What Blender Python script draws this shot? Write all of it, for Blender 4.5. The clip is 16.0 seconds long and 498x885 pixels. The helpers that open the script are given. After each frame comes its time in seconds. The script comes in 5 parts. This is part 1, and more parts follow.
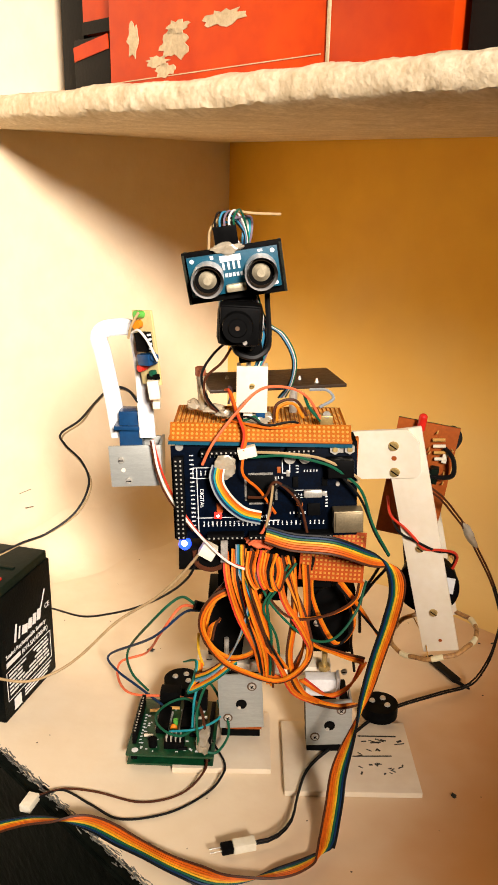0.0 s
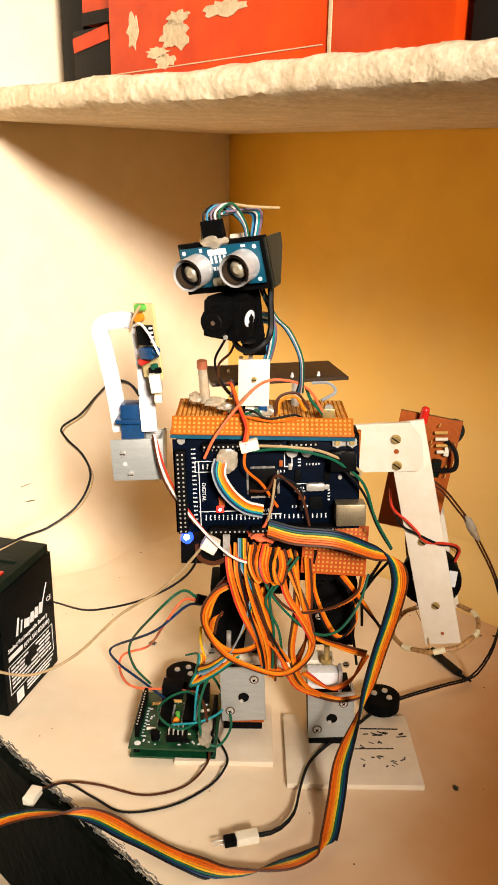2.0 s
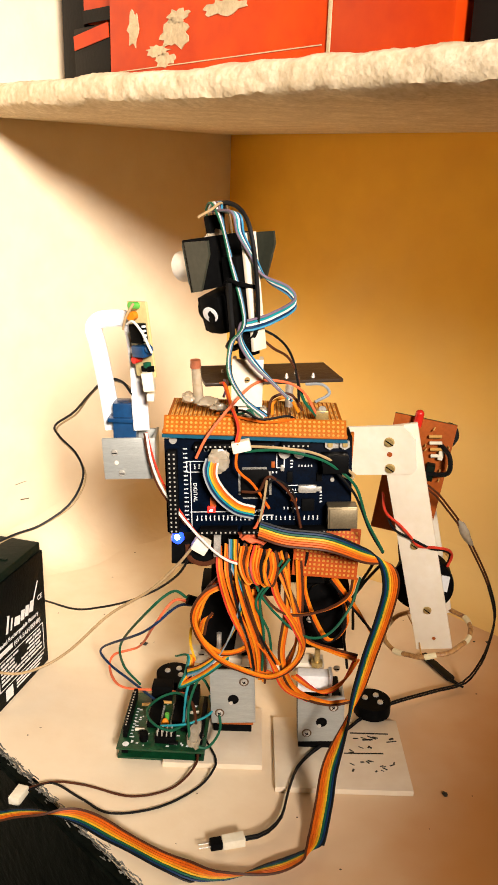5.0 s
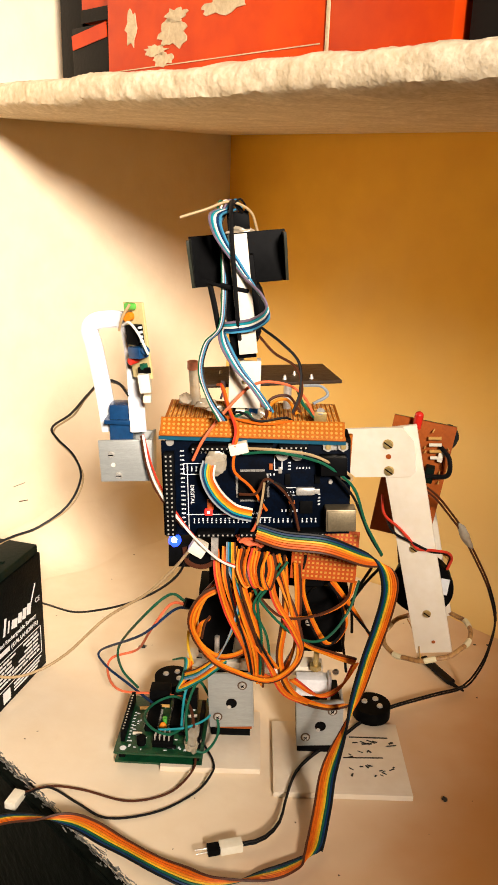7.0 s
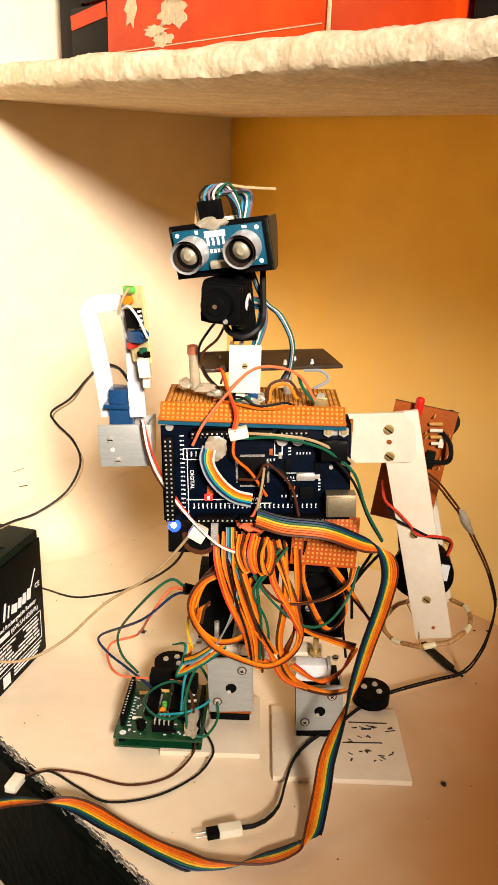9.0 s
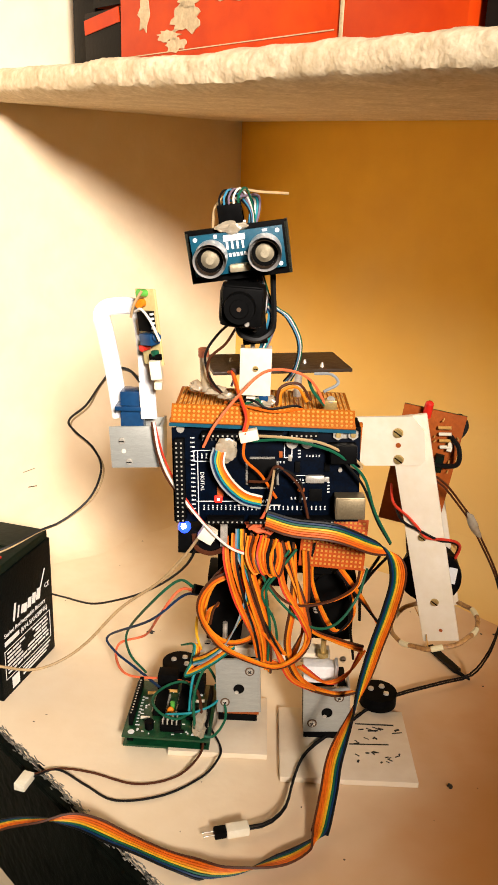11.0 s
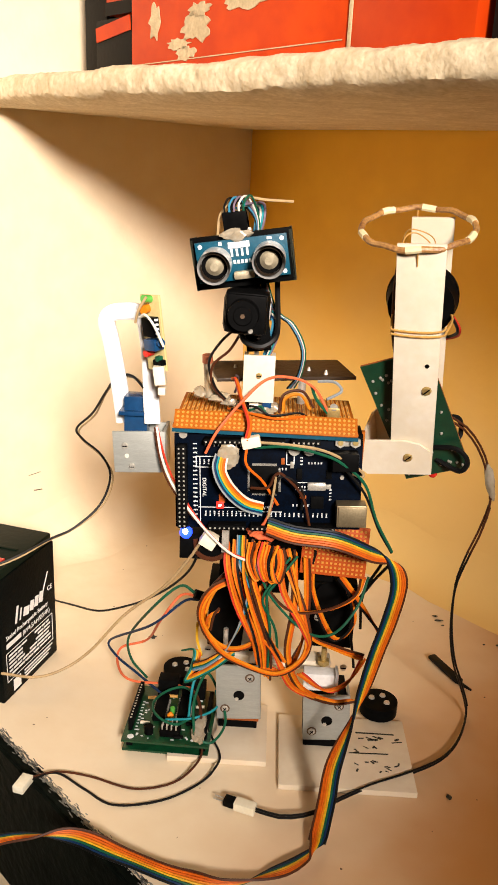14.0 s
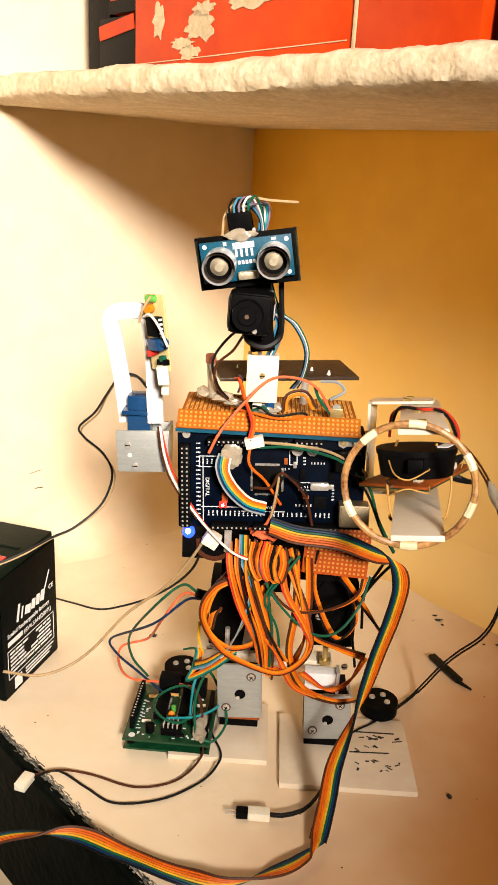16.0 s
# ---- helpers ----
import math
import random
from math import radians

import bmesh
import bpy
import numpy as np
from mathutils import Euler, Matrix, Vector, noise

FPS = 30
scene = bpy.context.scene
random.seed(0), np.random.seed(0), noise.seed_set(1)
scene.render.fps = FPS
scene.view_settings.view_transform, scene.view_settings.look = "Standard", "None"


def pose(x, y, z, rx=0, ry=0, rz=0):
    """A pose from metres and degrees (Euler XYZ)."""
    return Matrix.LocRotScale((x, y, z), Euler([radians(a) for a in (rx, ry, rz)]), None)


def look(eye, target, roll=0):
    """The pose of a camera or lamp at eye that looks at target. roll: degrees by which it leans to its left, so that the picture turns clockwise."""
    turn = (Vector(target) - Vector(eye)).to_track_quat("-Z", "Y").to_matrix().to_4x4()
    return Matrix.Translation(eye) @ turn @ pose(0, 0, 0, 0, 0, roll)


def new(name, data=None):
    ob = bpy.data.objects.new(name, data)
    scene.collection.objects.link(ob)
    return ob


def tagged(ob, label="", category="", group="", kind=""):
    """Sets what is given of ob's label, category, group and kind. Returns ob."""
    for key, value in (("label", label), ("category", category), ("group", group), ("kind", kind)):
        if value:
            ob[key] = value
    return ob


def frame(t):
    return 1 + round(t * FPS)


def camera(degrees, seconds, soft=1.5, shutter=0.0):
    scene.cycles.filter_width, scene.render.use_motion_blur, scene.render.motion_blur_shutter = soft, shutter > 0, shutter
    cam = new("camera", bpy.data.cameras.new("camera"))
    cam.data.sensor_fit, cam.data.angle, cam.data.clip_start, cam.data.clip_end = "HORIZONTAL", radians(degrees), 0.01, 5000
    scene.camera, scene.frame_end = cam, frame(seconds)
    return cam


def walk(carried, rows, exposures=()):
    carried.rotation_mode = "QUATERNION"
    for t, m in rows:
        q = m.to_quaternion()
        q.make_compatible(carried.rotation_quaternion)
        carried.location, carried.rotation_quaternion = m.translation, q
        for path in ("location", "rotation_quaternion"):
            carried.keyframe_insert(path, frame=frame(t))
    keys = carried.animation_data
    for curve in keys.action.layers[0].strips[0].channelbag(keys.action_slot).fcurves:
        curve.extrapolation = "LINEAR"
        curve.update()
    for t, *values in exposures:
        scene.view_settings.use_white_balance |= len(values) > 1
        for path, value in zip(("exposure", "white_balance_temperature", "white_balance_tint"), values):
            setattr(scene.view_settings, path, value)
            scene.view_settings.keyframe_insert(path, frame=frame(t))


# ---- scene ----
# A wall niche with a small hobby robot standing on its floor slab. Metres; the builders below take millimetres.
cam = camera(34.5, 16.0, soft=1.6, shutter=0.5)
PATH = [  # seconds, place, yaw, downward tilt, lean to the left
    (0.0, -0.0009, -0.0017, 0.3653, -0.11, 18.23, 1.06),
    (0.5, -0.0033, -0.0030, 0.3672, -0.13, 18.09, 0.76),
    (1.0, -0.0037, -0.0025, 0.3659, -0.14, 18.88, 0.80),
    (1.5, -0.0019, -0.0008, 0.3666, 0.04, 18.31, 0.86),
    (2.0, -0.0021, -0.0005, 0.3655, -0.13, 18.77, 0.94),
    (2.5, -0.0040, -0.0012, 0.3622, -0.25, 19.28, 1.13),
    (3.0, -0.0003, -0.0003, 0.3664, 0.33, 18.85, 1.49),
    (3.5, 0.0004, 0.0004, 0.3658, 0.39, 18.80, 1.51),
    (4.0, 0.0021, 0.0015, 0.3654, 0.16, 19.00, 1.35),
    (4.5, 0.0025, 0.0012, 0.3644, -0.11, 18.66, 1.80),
    (7.0, 0.0051, 0.0052, 0.3631, 0.11, 18.51, 1.79),
    (7.5, 0.0065, 0.0058, 0.3652, 0.49, 18.93, 1.75),
    (8.0, 0.0059, 0.0063, 0.3657, 0.33, 19.35, 2.06),
    (8.5, 0.0056, 0.0052, 0.3620, 0.29, 19.90, 2.07),
    (9.0, 0.0054, 0.0071, 0.3617, 0.12, 19.48, 1.90),
    (9.5, 0.0032, 0.0051, 0.3618, 0.52, 19.39, 2.12),
    (12.0, 0.0034, 0.0037, 0.3636, 0.65, 19.20, 2.18),
    (12.5, 0.0056, 0.0040, 0.3640, 0.88, 18.87, 2.33),
    (13.0, 0.0045, 0.0034, 0.3649, 0.95, 19.18, 2.46),
    (13.5, 0.0031, 0.0023, 0.3620, 0.83, 19.05, 2.84),
    (14.0, 0.0069, 0.0029, 0.3634, 1.30, 18.91, 2.75),
    (14.5, 0.0035, 0.0035, 0.3661, 0.82, 18.70, 2.62),
    (15.0, 0.0032, 0.0026, 0.3665, 1.14, 18.39, 2.95),
    (15.5, 0.0032, 0.0022, 0.3661, 1.16, 18.86, 2.82),
    (16.0, 0.0040, 0.0024, 0.3647, 1.13, 19.07, 3.05),
]
walk(cam, [(t, pose(x, y, z, 90 - tilt, 0, yaw) @ pose(0, 0, 0, 0, 0, lean)) for t, x, y, z, yaw, tilt, lean in PATH],
     exposures=[(0.0, 0.0), (1.5, 0.0), (2.5, 0.16), (4.0, 0.11), (7.0, 0.0), (8.0, 0.0), (9.0, 0.12), (12.0, 0.0), (12.6, 0.03), (13.5, -0.06), (14.2, -0.02), (15.0, 0.05), (16.0, 0.1)])

# ---- light: a room lamp high behind the camera, and the dim room itself ----
world = bpy.data.worlds.new("room_light")
scene.world = world
world.use_nodes = True
world.node_tree.nodes["Background"].inputs["Color"].default_value = (1.0, 0.50, 0.06, 1)
world.node_tree.nodes["Background"].inputs["Strength"].default_value = 0.29
lamp_data = bpy.data.lights.new("room_lamp", "SPOT")
lamp_data.spot_size, lamp_data.spot_blend, lamp_data.shadow_soft_size = radians(36), 1.0, 0.19
lamp_data.energy, lamp_data.color = 440, (1.0, 0.88, 0.785)
lamp = new("room_lamp", lamp_data)
lamp.matrix_world = look((0.42, -1.20, 1.02), (-0.37, 0.74, 0.24))


# ---- materials ----
def material(name, color, rough=0.5, metal=0.0, second=None, scale=60, bump=0.0, bump_scale=300, emit=0.0, spec=0.5,
             clear=0.0, sub=0.0, stretch=(1, 1, 1)):
    """A principled material with a second colour mixed in by two sizes of noise, and fine relief."""
    m = bpy.data.materials.new(name)
    m.use_nodes = True
    nt = m.node_tree
    b = nt.nodes["Principled BSDF"]
    b.inputs["Roughness"].default_value, b.inputs["Metallic"].default_value = rough, metal
    b.inputs["Specular IOR Level"].default_value = spec
    b.inputs["Transmission Weight"].default_value = clear
    b.inputs["Base Color"].default_value = (*color, 1)
    if sub:
        b.inputs["Subsurface Weight"].default_value = sub
        b.inputs["Subsurface Radius"].default_value = (0.004, 0.004, 0.003)
    if emit:
        b.inputs["Emission Color"].default_value, b.inputs["Emission Strength"].default_value = (*color, 1), emit
    tc = nt.nodes.new("ShaderNodeTexCoord")
    mp = nt.nodes.new("ShaderNodeMapping")
    mp.inputs["Scale"].default_value = stretch
    nt.links.new(tc.outputs["Object"], mp.inputs["Vector"])
    second = second or tuple(c * 0.82 for c in color)
    small, large = nt.nodes.new("ShaderNodeTexNoise"), nt.nodes.new("ShaderNodeTexNoise")
    small.inputs["Scale"].default_value, small.inputs["Detail"].default_value = scale * 6, 5
    large.inputs["Scale"].default_value, large.inputs["Detail"].default_value = scale, 4
    add = nt.nodes.new("ShaderNodeMath")
    add.operation = "MULTIPLY"
    ramp = nt.nodes.new("ShaderNodeValToRGB")
    ramp.color_ramp.elements[0].position, ramp.color_ramp.elements[1].position = 0.12, 0.42
    ramp.color_ramp.elements[0].color, ramp.color_ramp.elements[1].color = (*second, 1), (*color, 1)
    for n in (small, large):
        nt.links.new(mp.outputs["Vector"], n.inputs["Vector"])
    nt.links.new(small.outputs["Fac"], add.inputs[0])
    nt.links.new(large.outputs["Fac"], add.inputs[1])
    nt.links.new(add.outputs[0], ramp.inputs["Fac"])
    nt.links.new(ramp.outputs["Color"], b.inputs["Base Color"])
    if bump:
        fine = nt.nodes.new("ShaderNodeTexNoise")
        fine.inputs["Scale"].default_value, fine.inputs["Detail"].default_value = bump_scale, 6
        bp = nt.nodes.new("ShaderNodeBump")
        bp.inputs["Strength"].default_value, bp.inputs["Distance"].default_value = bump, 0.002
        nt.links.new(mp.outputs["Vector"], fine.inputs["Vector"])
        nt.links.new(fine.outputs["Fac"], bp.inputs["Height"])
        nt.links.new(bp.outputs["Normal"], b.inputs["Normal"])
    return m


ROOM = material("brown_room_paint", (0.20, 0.10, 0.035), 0.8, scale=3)
PLASTER = material("cream_wall_paint", (0.81, 0.69, 0.50), 0.75, second=(0.77, 0.63, 0.43), scale=7, bump=0.25, bump_scale=90)
# back wall: cream paint with the orange of its shade in the base colour
OCHRE = material("ochre_wall_with_shade", (0.96, 0.53, 0.035), 0.7, second=(0.88, 0.45, 0.03), scale=5, bump=0.25, bump_scale=90)
FLOOR = material("cream_floor_paint", (0.83, 0.71, 0.52), 0.6, second=(0.78, 0.64, 0.44), scale=9, bump=0.2, bump_scale=60)
ROUGH = material("rough_white_plaster", (0.78, 0.66, 0.46), 0.85, second=(0.54, 0.42, 0.25), scale=45, bump=0.8, bump_scale=150)
BLACKEDGE = material("black_edge_paint", (0.0015, 0.0025, 0.002), 0.55, second=(0.006, 0.008, 0.006), scale=25, bump=0.5, bump_scale=120, spec=0.03)
SCUFF = material("grey_scuffed_rim", (0.40, 0.39, 0.33), 0.8, second=(0.03, 0.03, 0.03), scale=60, bump=0.5)
ORANGE = material("orange_card", (0.60, 0.058, 0.002), 0.4, second=(0.44, 0.03, 0.002), scale=9, bump=0.1, bump_scale=40, spec=0.25)
TORN = material("torn_paper", (0.62, 0.50, 0.30), 0.9, second=(0.44, 0.34, 0.20), scale=80, bump=0.4)
BLACKBOX = material("black_card", (0.004, 0.0035, 0.003), 0.6, bump=0.1, spec=0.2)
BLACK = material("black_plastic", (0.002, 0.002, 0.002), 0.5, second=(0.004, 0.004, 0.004), scale=50, spec=0.03)
CASE = material("black_battery_case", (0.0015, 0.002, 0.0018), 0.45, second=(0.003, 0.004, 0.0035), scale=40, bump=0.15, bump_scale=500, spec=0.04)
LID = material("dark_green_black_lid", (0.003, 0.007, 0.004), 0.5, second=(0.005, 0.010, 0.006), scale=40, bump=0.1, spec=0.08)
PRINT = material("white_print", (0.80, 0.80, 0.78), 0.6)
SILK = material("white_silkscreen", (0.78, 0.80, 0.80), 0.6)
BLUE_PCB = material("blue_circuit_board", (0.0005, 0.0036, 0.012), 0.5, second=(0.0003, 0.001, 0.003), scale=160, spec=0.04)
TEAL_PCB = material("teal_circuit_board", (0.003, 0.075, 0.125), 0.38, second=(0.002, 0.055, 0.095), scale=200, bump=0.08)
GREEN_PCB = material("green_circuit_board", (0.004, 0.065, 0.022), 0.35, second=(0.002, 0.022, 0.008), scale=160, bump=0.12, bump_scale=900)
DARKGREEN = material("dark_green_solder_mask", (0.008, 0.05, 0.022), 0.35, second=(0.006, 0.03, 0.015), scale=160)
PERF = material("tan_perfboard", (0.42, 0.125, 0.009), 0.55, second=(0.32, 0.08, 0.005), scale=120, bump=0.15, spec=0.15)
REDPERF = material("red_brown_perfboard", (0.44, 0.075, 0.010), 0.5, second=(0.34, 0.055, 0.008), scale=120, bump=0.1, spec=0.12)
PAD = material("tinned_pad", (0.72, 0.36, 0.07), 0.5, metal=0.3, second=(0.56, 0.24, 0.03), scale=300)
FOOT = material("milky_acrylic", (0.74, 0.65, 0.50), 0.3, second=(0.68, 0.57, 0.42), scale=20, bump=0.05, sub=0.2)
COPPER_PCB = material("bare_brown_board", (0.36, 0.085, 0.014), 0.45, second=(0.27, 0.06, 0.010), scale=90, bump=0.1, spec=0.2)
DARK_BOARD = material("dark_brown_board", (0.045, 0.028, 0.016), 0.4, second=(0.03, 0.018, 0.01), scale=70, bump=0.2)
WHITE = material("white_acrylic", (0.78, 0.71, 0.58), 0.32, second=(0.72, 0.63, 0.48), scale=30, bump=0.05, sub=0.25)
TUBE = material("white_plastic_tube", (0.86, 0.86, 0.86), 0.4, second=(0.80, 0.80, 0.80), scale=30)
CONN = material("off_white_nylon", (0.78, 0.74, 0.60), 0.45, second=(0.70, 0.64, 0.48), scale=60)
ALU = material("brushed_grey_aluminium", (0.40, 0.41, 0.38), 0.45, metal=0.4, second=(0.33, 0.34, 0.31), scale=60, bump=0.1, stretch=(1, 1, 8))
STEEL = material("bright_steel", (0.66, 0.63, 0.56), 0.3, metal=0.5, second=(0.42, 0.39, 0.33), scale=250)
BRASS = material("brass_screw", (0.62, 0.45, 0.17), 0.35, metal=0.6, second=(0.38, 0.26, 0.09), scale=200)
CONE = material("champagne_mesh", (0.60, 0.52, 0.36), 0.4, metal=0.5, second=(0.42, 0.36, 0.24), scale=500, bump=0.15, bump_scale=1500)
EYERING = material("bright_aluminium_can", (0.80, 0.79, 0.76), 0.34, metal=0.55)
GLUE = material("hot_melt_glue", (0.72, 0.64, 0.50), 0.18, second=(0.56, 0.46, 0.30), scale=60, bump=0.2, clear=0.55)
BLUE_PLASTIC = material("blue_plastic", (0.008, 0.055, 0.15), 0.25, second=(0.006, 0.035, 0.10), scale=60)
RED_PLASTIC = material("red_plastic", (0.62, 0.02, 0.012), 0.25)
GREENLED = material("green_led_plastic", (0.10, 0.42, 0.06), 0.2)
YELLOW_PCB = material("pale_yellow_board", (0.62, 0.52, 0.24), 0.5, second=(0.52, 0.42, 0.18), scale=100)
RED_GLOW = material("lit_red_led", (1.0, 0.02, 0.012), 0.3, emit=2.2)
BLUE_GLOW = material("lit_blue_led", (0.015, 0.06, 1.0), 0.3, emit=3.0)
CORE = material("led_core", (0.9, 0.85, 1.0), 0.3, emit=8.0)
TAPE = material("brown_wound_tape", (0.12, 0.036, 0.010), 0.4, second=(0.52, 0.28, 0.09), scale=90, bump=0.3)
CREAMTAPE = material("cream_tape", (0.85, 0.74, 0.45), 0.4)
INK = material("black_marker", (0.02, 0.02, 0.016), 0.6)
DIRT = material("brown_smudge", (0.11, 0.065, 0.035), 0.9)
FLAP = material("grey_green_sheet", (0.040, 0.042, 0.028), 0.32, second=(0.024, 0.026, 0.018), scale=60, bump=0.08)
BRASSY = material("dull_nickel_shell", (0.34, 0.27, 0.16), 0.4, metal=0.75, second=(0.24, 0.19, 0.11), scale=150)
SENSOR = material("brick_red_sensor", (0.36, 0.11, 0.05), 0.4, second=(0.24, 0.07, 0.03), scale=300)

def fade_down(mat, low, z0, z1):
    """A shaded top and lit foot put into the colour: paler below, along an uneven line."""
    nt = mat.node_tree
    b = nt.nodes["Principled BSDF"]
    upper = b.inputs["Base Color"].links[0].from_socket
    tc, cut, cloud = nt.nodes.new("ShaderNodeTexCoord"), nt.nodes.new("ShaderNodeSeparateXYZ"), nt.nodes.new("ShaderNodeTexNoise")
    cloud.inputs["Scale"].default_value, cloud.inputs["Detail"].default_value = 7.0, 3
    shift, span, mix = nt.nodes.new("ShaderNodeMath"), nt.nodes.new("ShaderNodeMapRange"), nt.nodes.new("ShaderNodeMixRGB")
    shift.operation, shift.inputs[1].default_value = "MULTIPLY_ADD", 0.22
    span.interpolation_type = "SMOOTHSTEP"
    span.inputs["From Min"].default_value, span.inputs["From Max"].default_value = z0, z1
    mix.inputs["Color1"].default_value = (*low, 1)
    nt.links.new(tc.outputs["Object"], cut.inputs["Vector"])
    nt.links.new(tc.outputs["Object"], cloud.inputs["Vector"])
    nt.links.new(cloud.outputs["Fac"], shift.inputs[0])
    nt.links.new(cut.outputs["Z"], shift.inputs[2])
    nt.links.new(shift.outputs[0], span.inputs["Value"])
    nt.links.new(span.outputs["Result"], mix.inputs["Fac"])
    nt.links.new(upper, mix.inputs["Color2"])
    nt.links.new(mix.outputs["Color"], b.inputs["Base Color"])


# orange shade below the shelf and brighter wall foot, blended in by height
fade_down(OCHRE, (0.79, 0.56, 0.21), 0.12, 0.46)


def dim_along(mat, way, d0, d1, color):
    """Dimming light put into the colour: it deepens along a direction, with a cloudy outline."""
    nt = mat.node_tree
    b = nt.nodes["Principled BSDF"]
    undimmed = b.inputs["Base Color"].links[0].from_socket
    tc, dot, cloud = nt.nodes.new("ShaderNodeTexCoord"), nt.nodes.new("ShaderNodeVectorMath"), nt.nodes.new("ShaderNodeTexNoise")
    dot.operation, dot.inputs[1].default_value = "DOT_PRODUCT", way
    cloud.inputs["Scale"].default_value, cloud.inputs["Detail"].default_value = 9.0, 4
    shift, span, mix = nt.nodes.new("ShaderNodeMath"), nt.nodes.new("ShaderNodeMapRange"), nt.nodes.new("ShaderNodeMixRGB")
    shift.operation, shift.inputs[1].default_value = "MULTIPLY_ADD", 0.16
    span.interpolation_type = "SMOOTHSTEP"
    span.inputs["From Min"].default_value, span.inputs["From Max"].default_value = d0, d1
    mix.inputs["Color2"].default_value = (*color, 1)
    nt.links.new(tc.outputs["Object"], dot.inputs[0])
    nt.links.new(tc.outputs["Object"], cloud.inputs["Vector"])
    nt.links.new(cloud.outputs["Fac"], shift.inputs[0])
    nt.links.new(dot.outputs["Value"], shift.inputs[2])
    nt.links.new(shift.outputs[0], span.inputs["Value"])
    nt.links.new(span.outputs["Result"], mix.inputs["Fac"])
    nt.links.new(undimmed, mix.inputs["Color1"])
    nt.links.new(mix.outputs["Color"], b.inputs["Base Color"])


# light falling off towards the near right, painted into the floor as brown
dim_along(FLOOR, (0.86, -0.5, 0), -0.15, 0.05, (0.52, 0.24, 0.07))
WIRE = {}
for wire_name, wire_color in dict(
        black=(0.006, 0.006, 0.006), brown=(0.075, 0.022, 0.008), red=(0.62, 0.045, 0.02), orange=(0.66, 0.12, 0.006),
        amber=(0.76, 0.23, 0.010), yellow=(0.74, 0.42, 0.02), green=(0.008, 0.10, 0.05), blue=(0.005, 0.028, 0.085),
        violet=(0.19, 0.14, 0.19), grey=(0.30, 0.33, 0.34), white=(0.80, 0.76, 0.66), cream=(0.46, 0.32, 0.16),
        teal=(0.01, 0.26, 0.30), sky=(0.05, 0.26, 0.42), salmon=(0.80, 0.16, 0.06), copper=(0.62, 0.34, 0.09)).items():
    WIRE[wire_name] = material(wire_name + "_insulation", wire_color, 0.5, second=tuple(c * 0.7 for c in wire_color), scale=80, spec=0.18)
RAINBOW = ["black", "blue", "green", "yellow", "amber", "orange", "orange", "brown"]


# ---- builders (millimetres) ----
def V(*c):
    return Vector(c)


def box(bm, c, s, m=None, bevel=0.0):
    """A box with its middle at c and the size s."""
    mat = Matrix.Translation(c) @ (m.to_4x4() if m else Matrix()) @ Matrix.Diagonal((*s, 1))
    made = bmesh.ops.create_cube(bm, size=1, matrix=mat)["verts"]
    if bevel:
        edges = list({e for v in made for e in v.link_edges})
        bmesh.ops.bevel(bm, geom=edges, offset=bevel, segments=2, profile=0.6, affect="EDGES")
    return bm


def rod(bm, a, b, r, r2=None, seg=12):
    """A round rod from a to b."""
    a, b = Vector(a), Vector(b)
    m = Matrix.Translation((a + b) / 2) @ (b - a).to_track_quat("Z", "Y").to_matrix().to_4x4()
    bmesh.ops.create_cone(bm, cap_ends=True, segments=seg, radius1=r, radius2=r if r2 is None else r2, depth=(b - a).length, matrix=m)
    return bm


def spline(pts, steps=8):
    """A smooth line through the points."""
    p = [Vector(q) for q in pts]
    p = [p[0] * 2 - p[1], *p, p[-1] * 2 - p[-2]]
    out = []
    for i in range(1, len(p) - 2):
        for k in range(steps):
            u = k / steps
            a, b, c, d = p[i - 1:i + 3]
            out.append(0.5 * (2 * b + (c - a) * u + (2 * a - 5 * b + 4 * c - d) * u * u + (3 * b - a - 3 * c + d) * u ** 3))
    return out + [p[-2]]


def sweep(bm, line, r, seg=6, close=False):
    """A round cable along a line."""
    rings, side = [], None
    for i, q in enumerate(line):
        way = (line[min(i + 1, len(line) - 1)] - line[max(i - 1, 0)]).normalized()
        side = (way.orthogonal() if side is None else side - way * side.dot(way)).normalized()
        up = way.cross(side)
        rings.append([bm.verts.new(q + (side * math.cos(a) + up * math.sin(a)) * r) for a in [2 * math.pi * k / seg for k in range(seg)]])
    for a, b in zip(rings, rings[1:]):
        for k in range(seg):
            bm.faces.new((a[k], a[(k + 1) % seg], b[(k + 1) % seg], b[k]))
    bm.faces.new(rings[0][::-1]), bm.faces.new(rings[-1])
    return bm


def sheet(bm, outline, thick):
    """A flat plate from a closed outline of places, given its thickness as a way."""
    thick = Vector(thick)
    a = [bm.verts.new(Vector(q)) for q in outline]
    b = [bm.verts.new(Vector(q) + thick) for q in outline]
    bm.faces.new(a), bm.faces.new(b[::-1])
    for k in range(len(a)):
        bm.faces.new((a[k], a[k - 1], b[k - 1], b[k]))
    return bm

def blob(bm, c, s, rough=0.25, seed=0):
    """An uneven lump."""
    made = bmesh.ops.create_icosphere(bm, subdivisions=3, radius=1)["verts"]
    for v in made:
        k = 1 + rough * noise.noise(v.co * 1.8 + Vector((seed * 7.1, 0, 3)))
        v.co = Vector(c) + Vector([v.co[i] * s[i] * k for i in range(3)])
    return bm


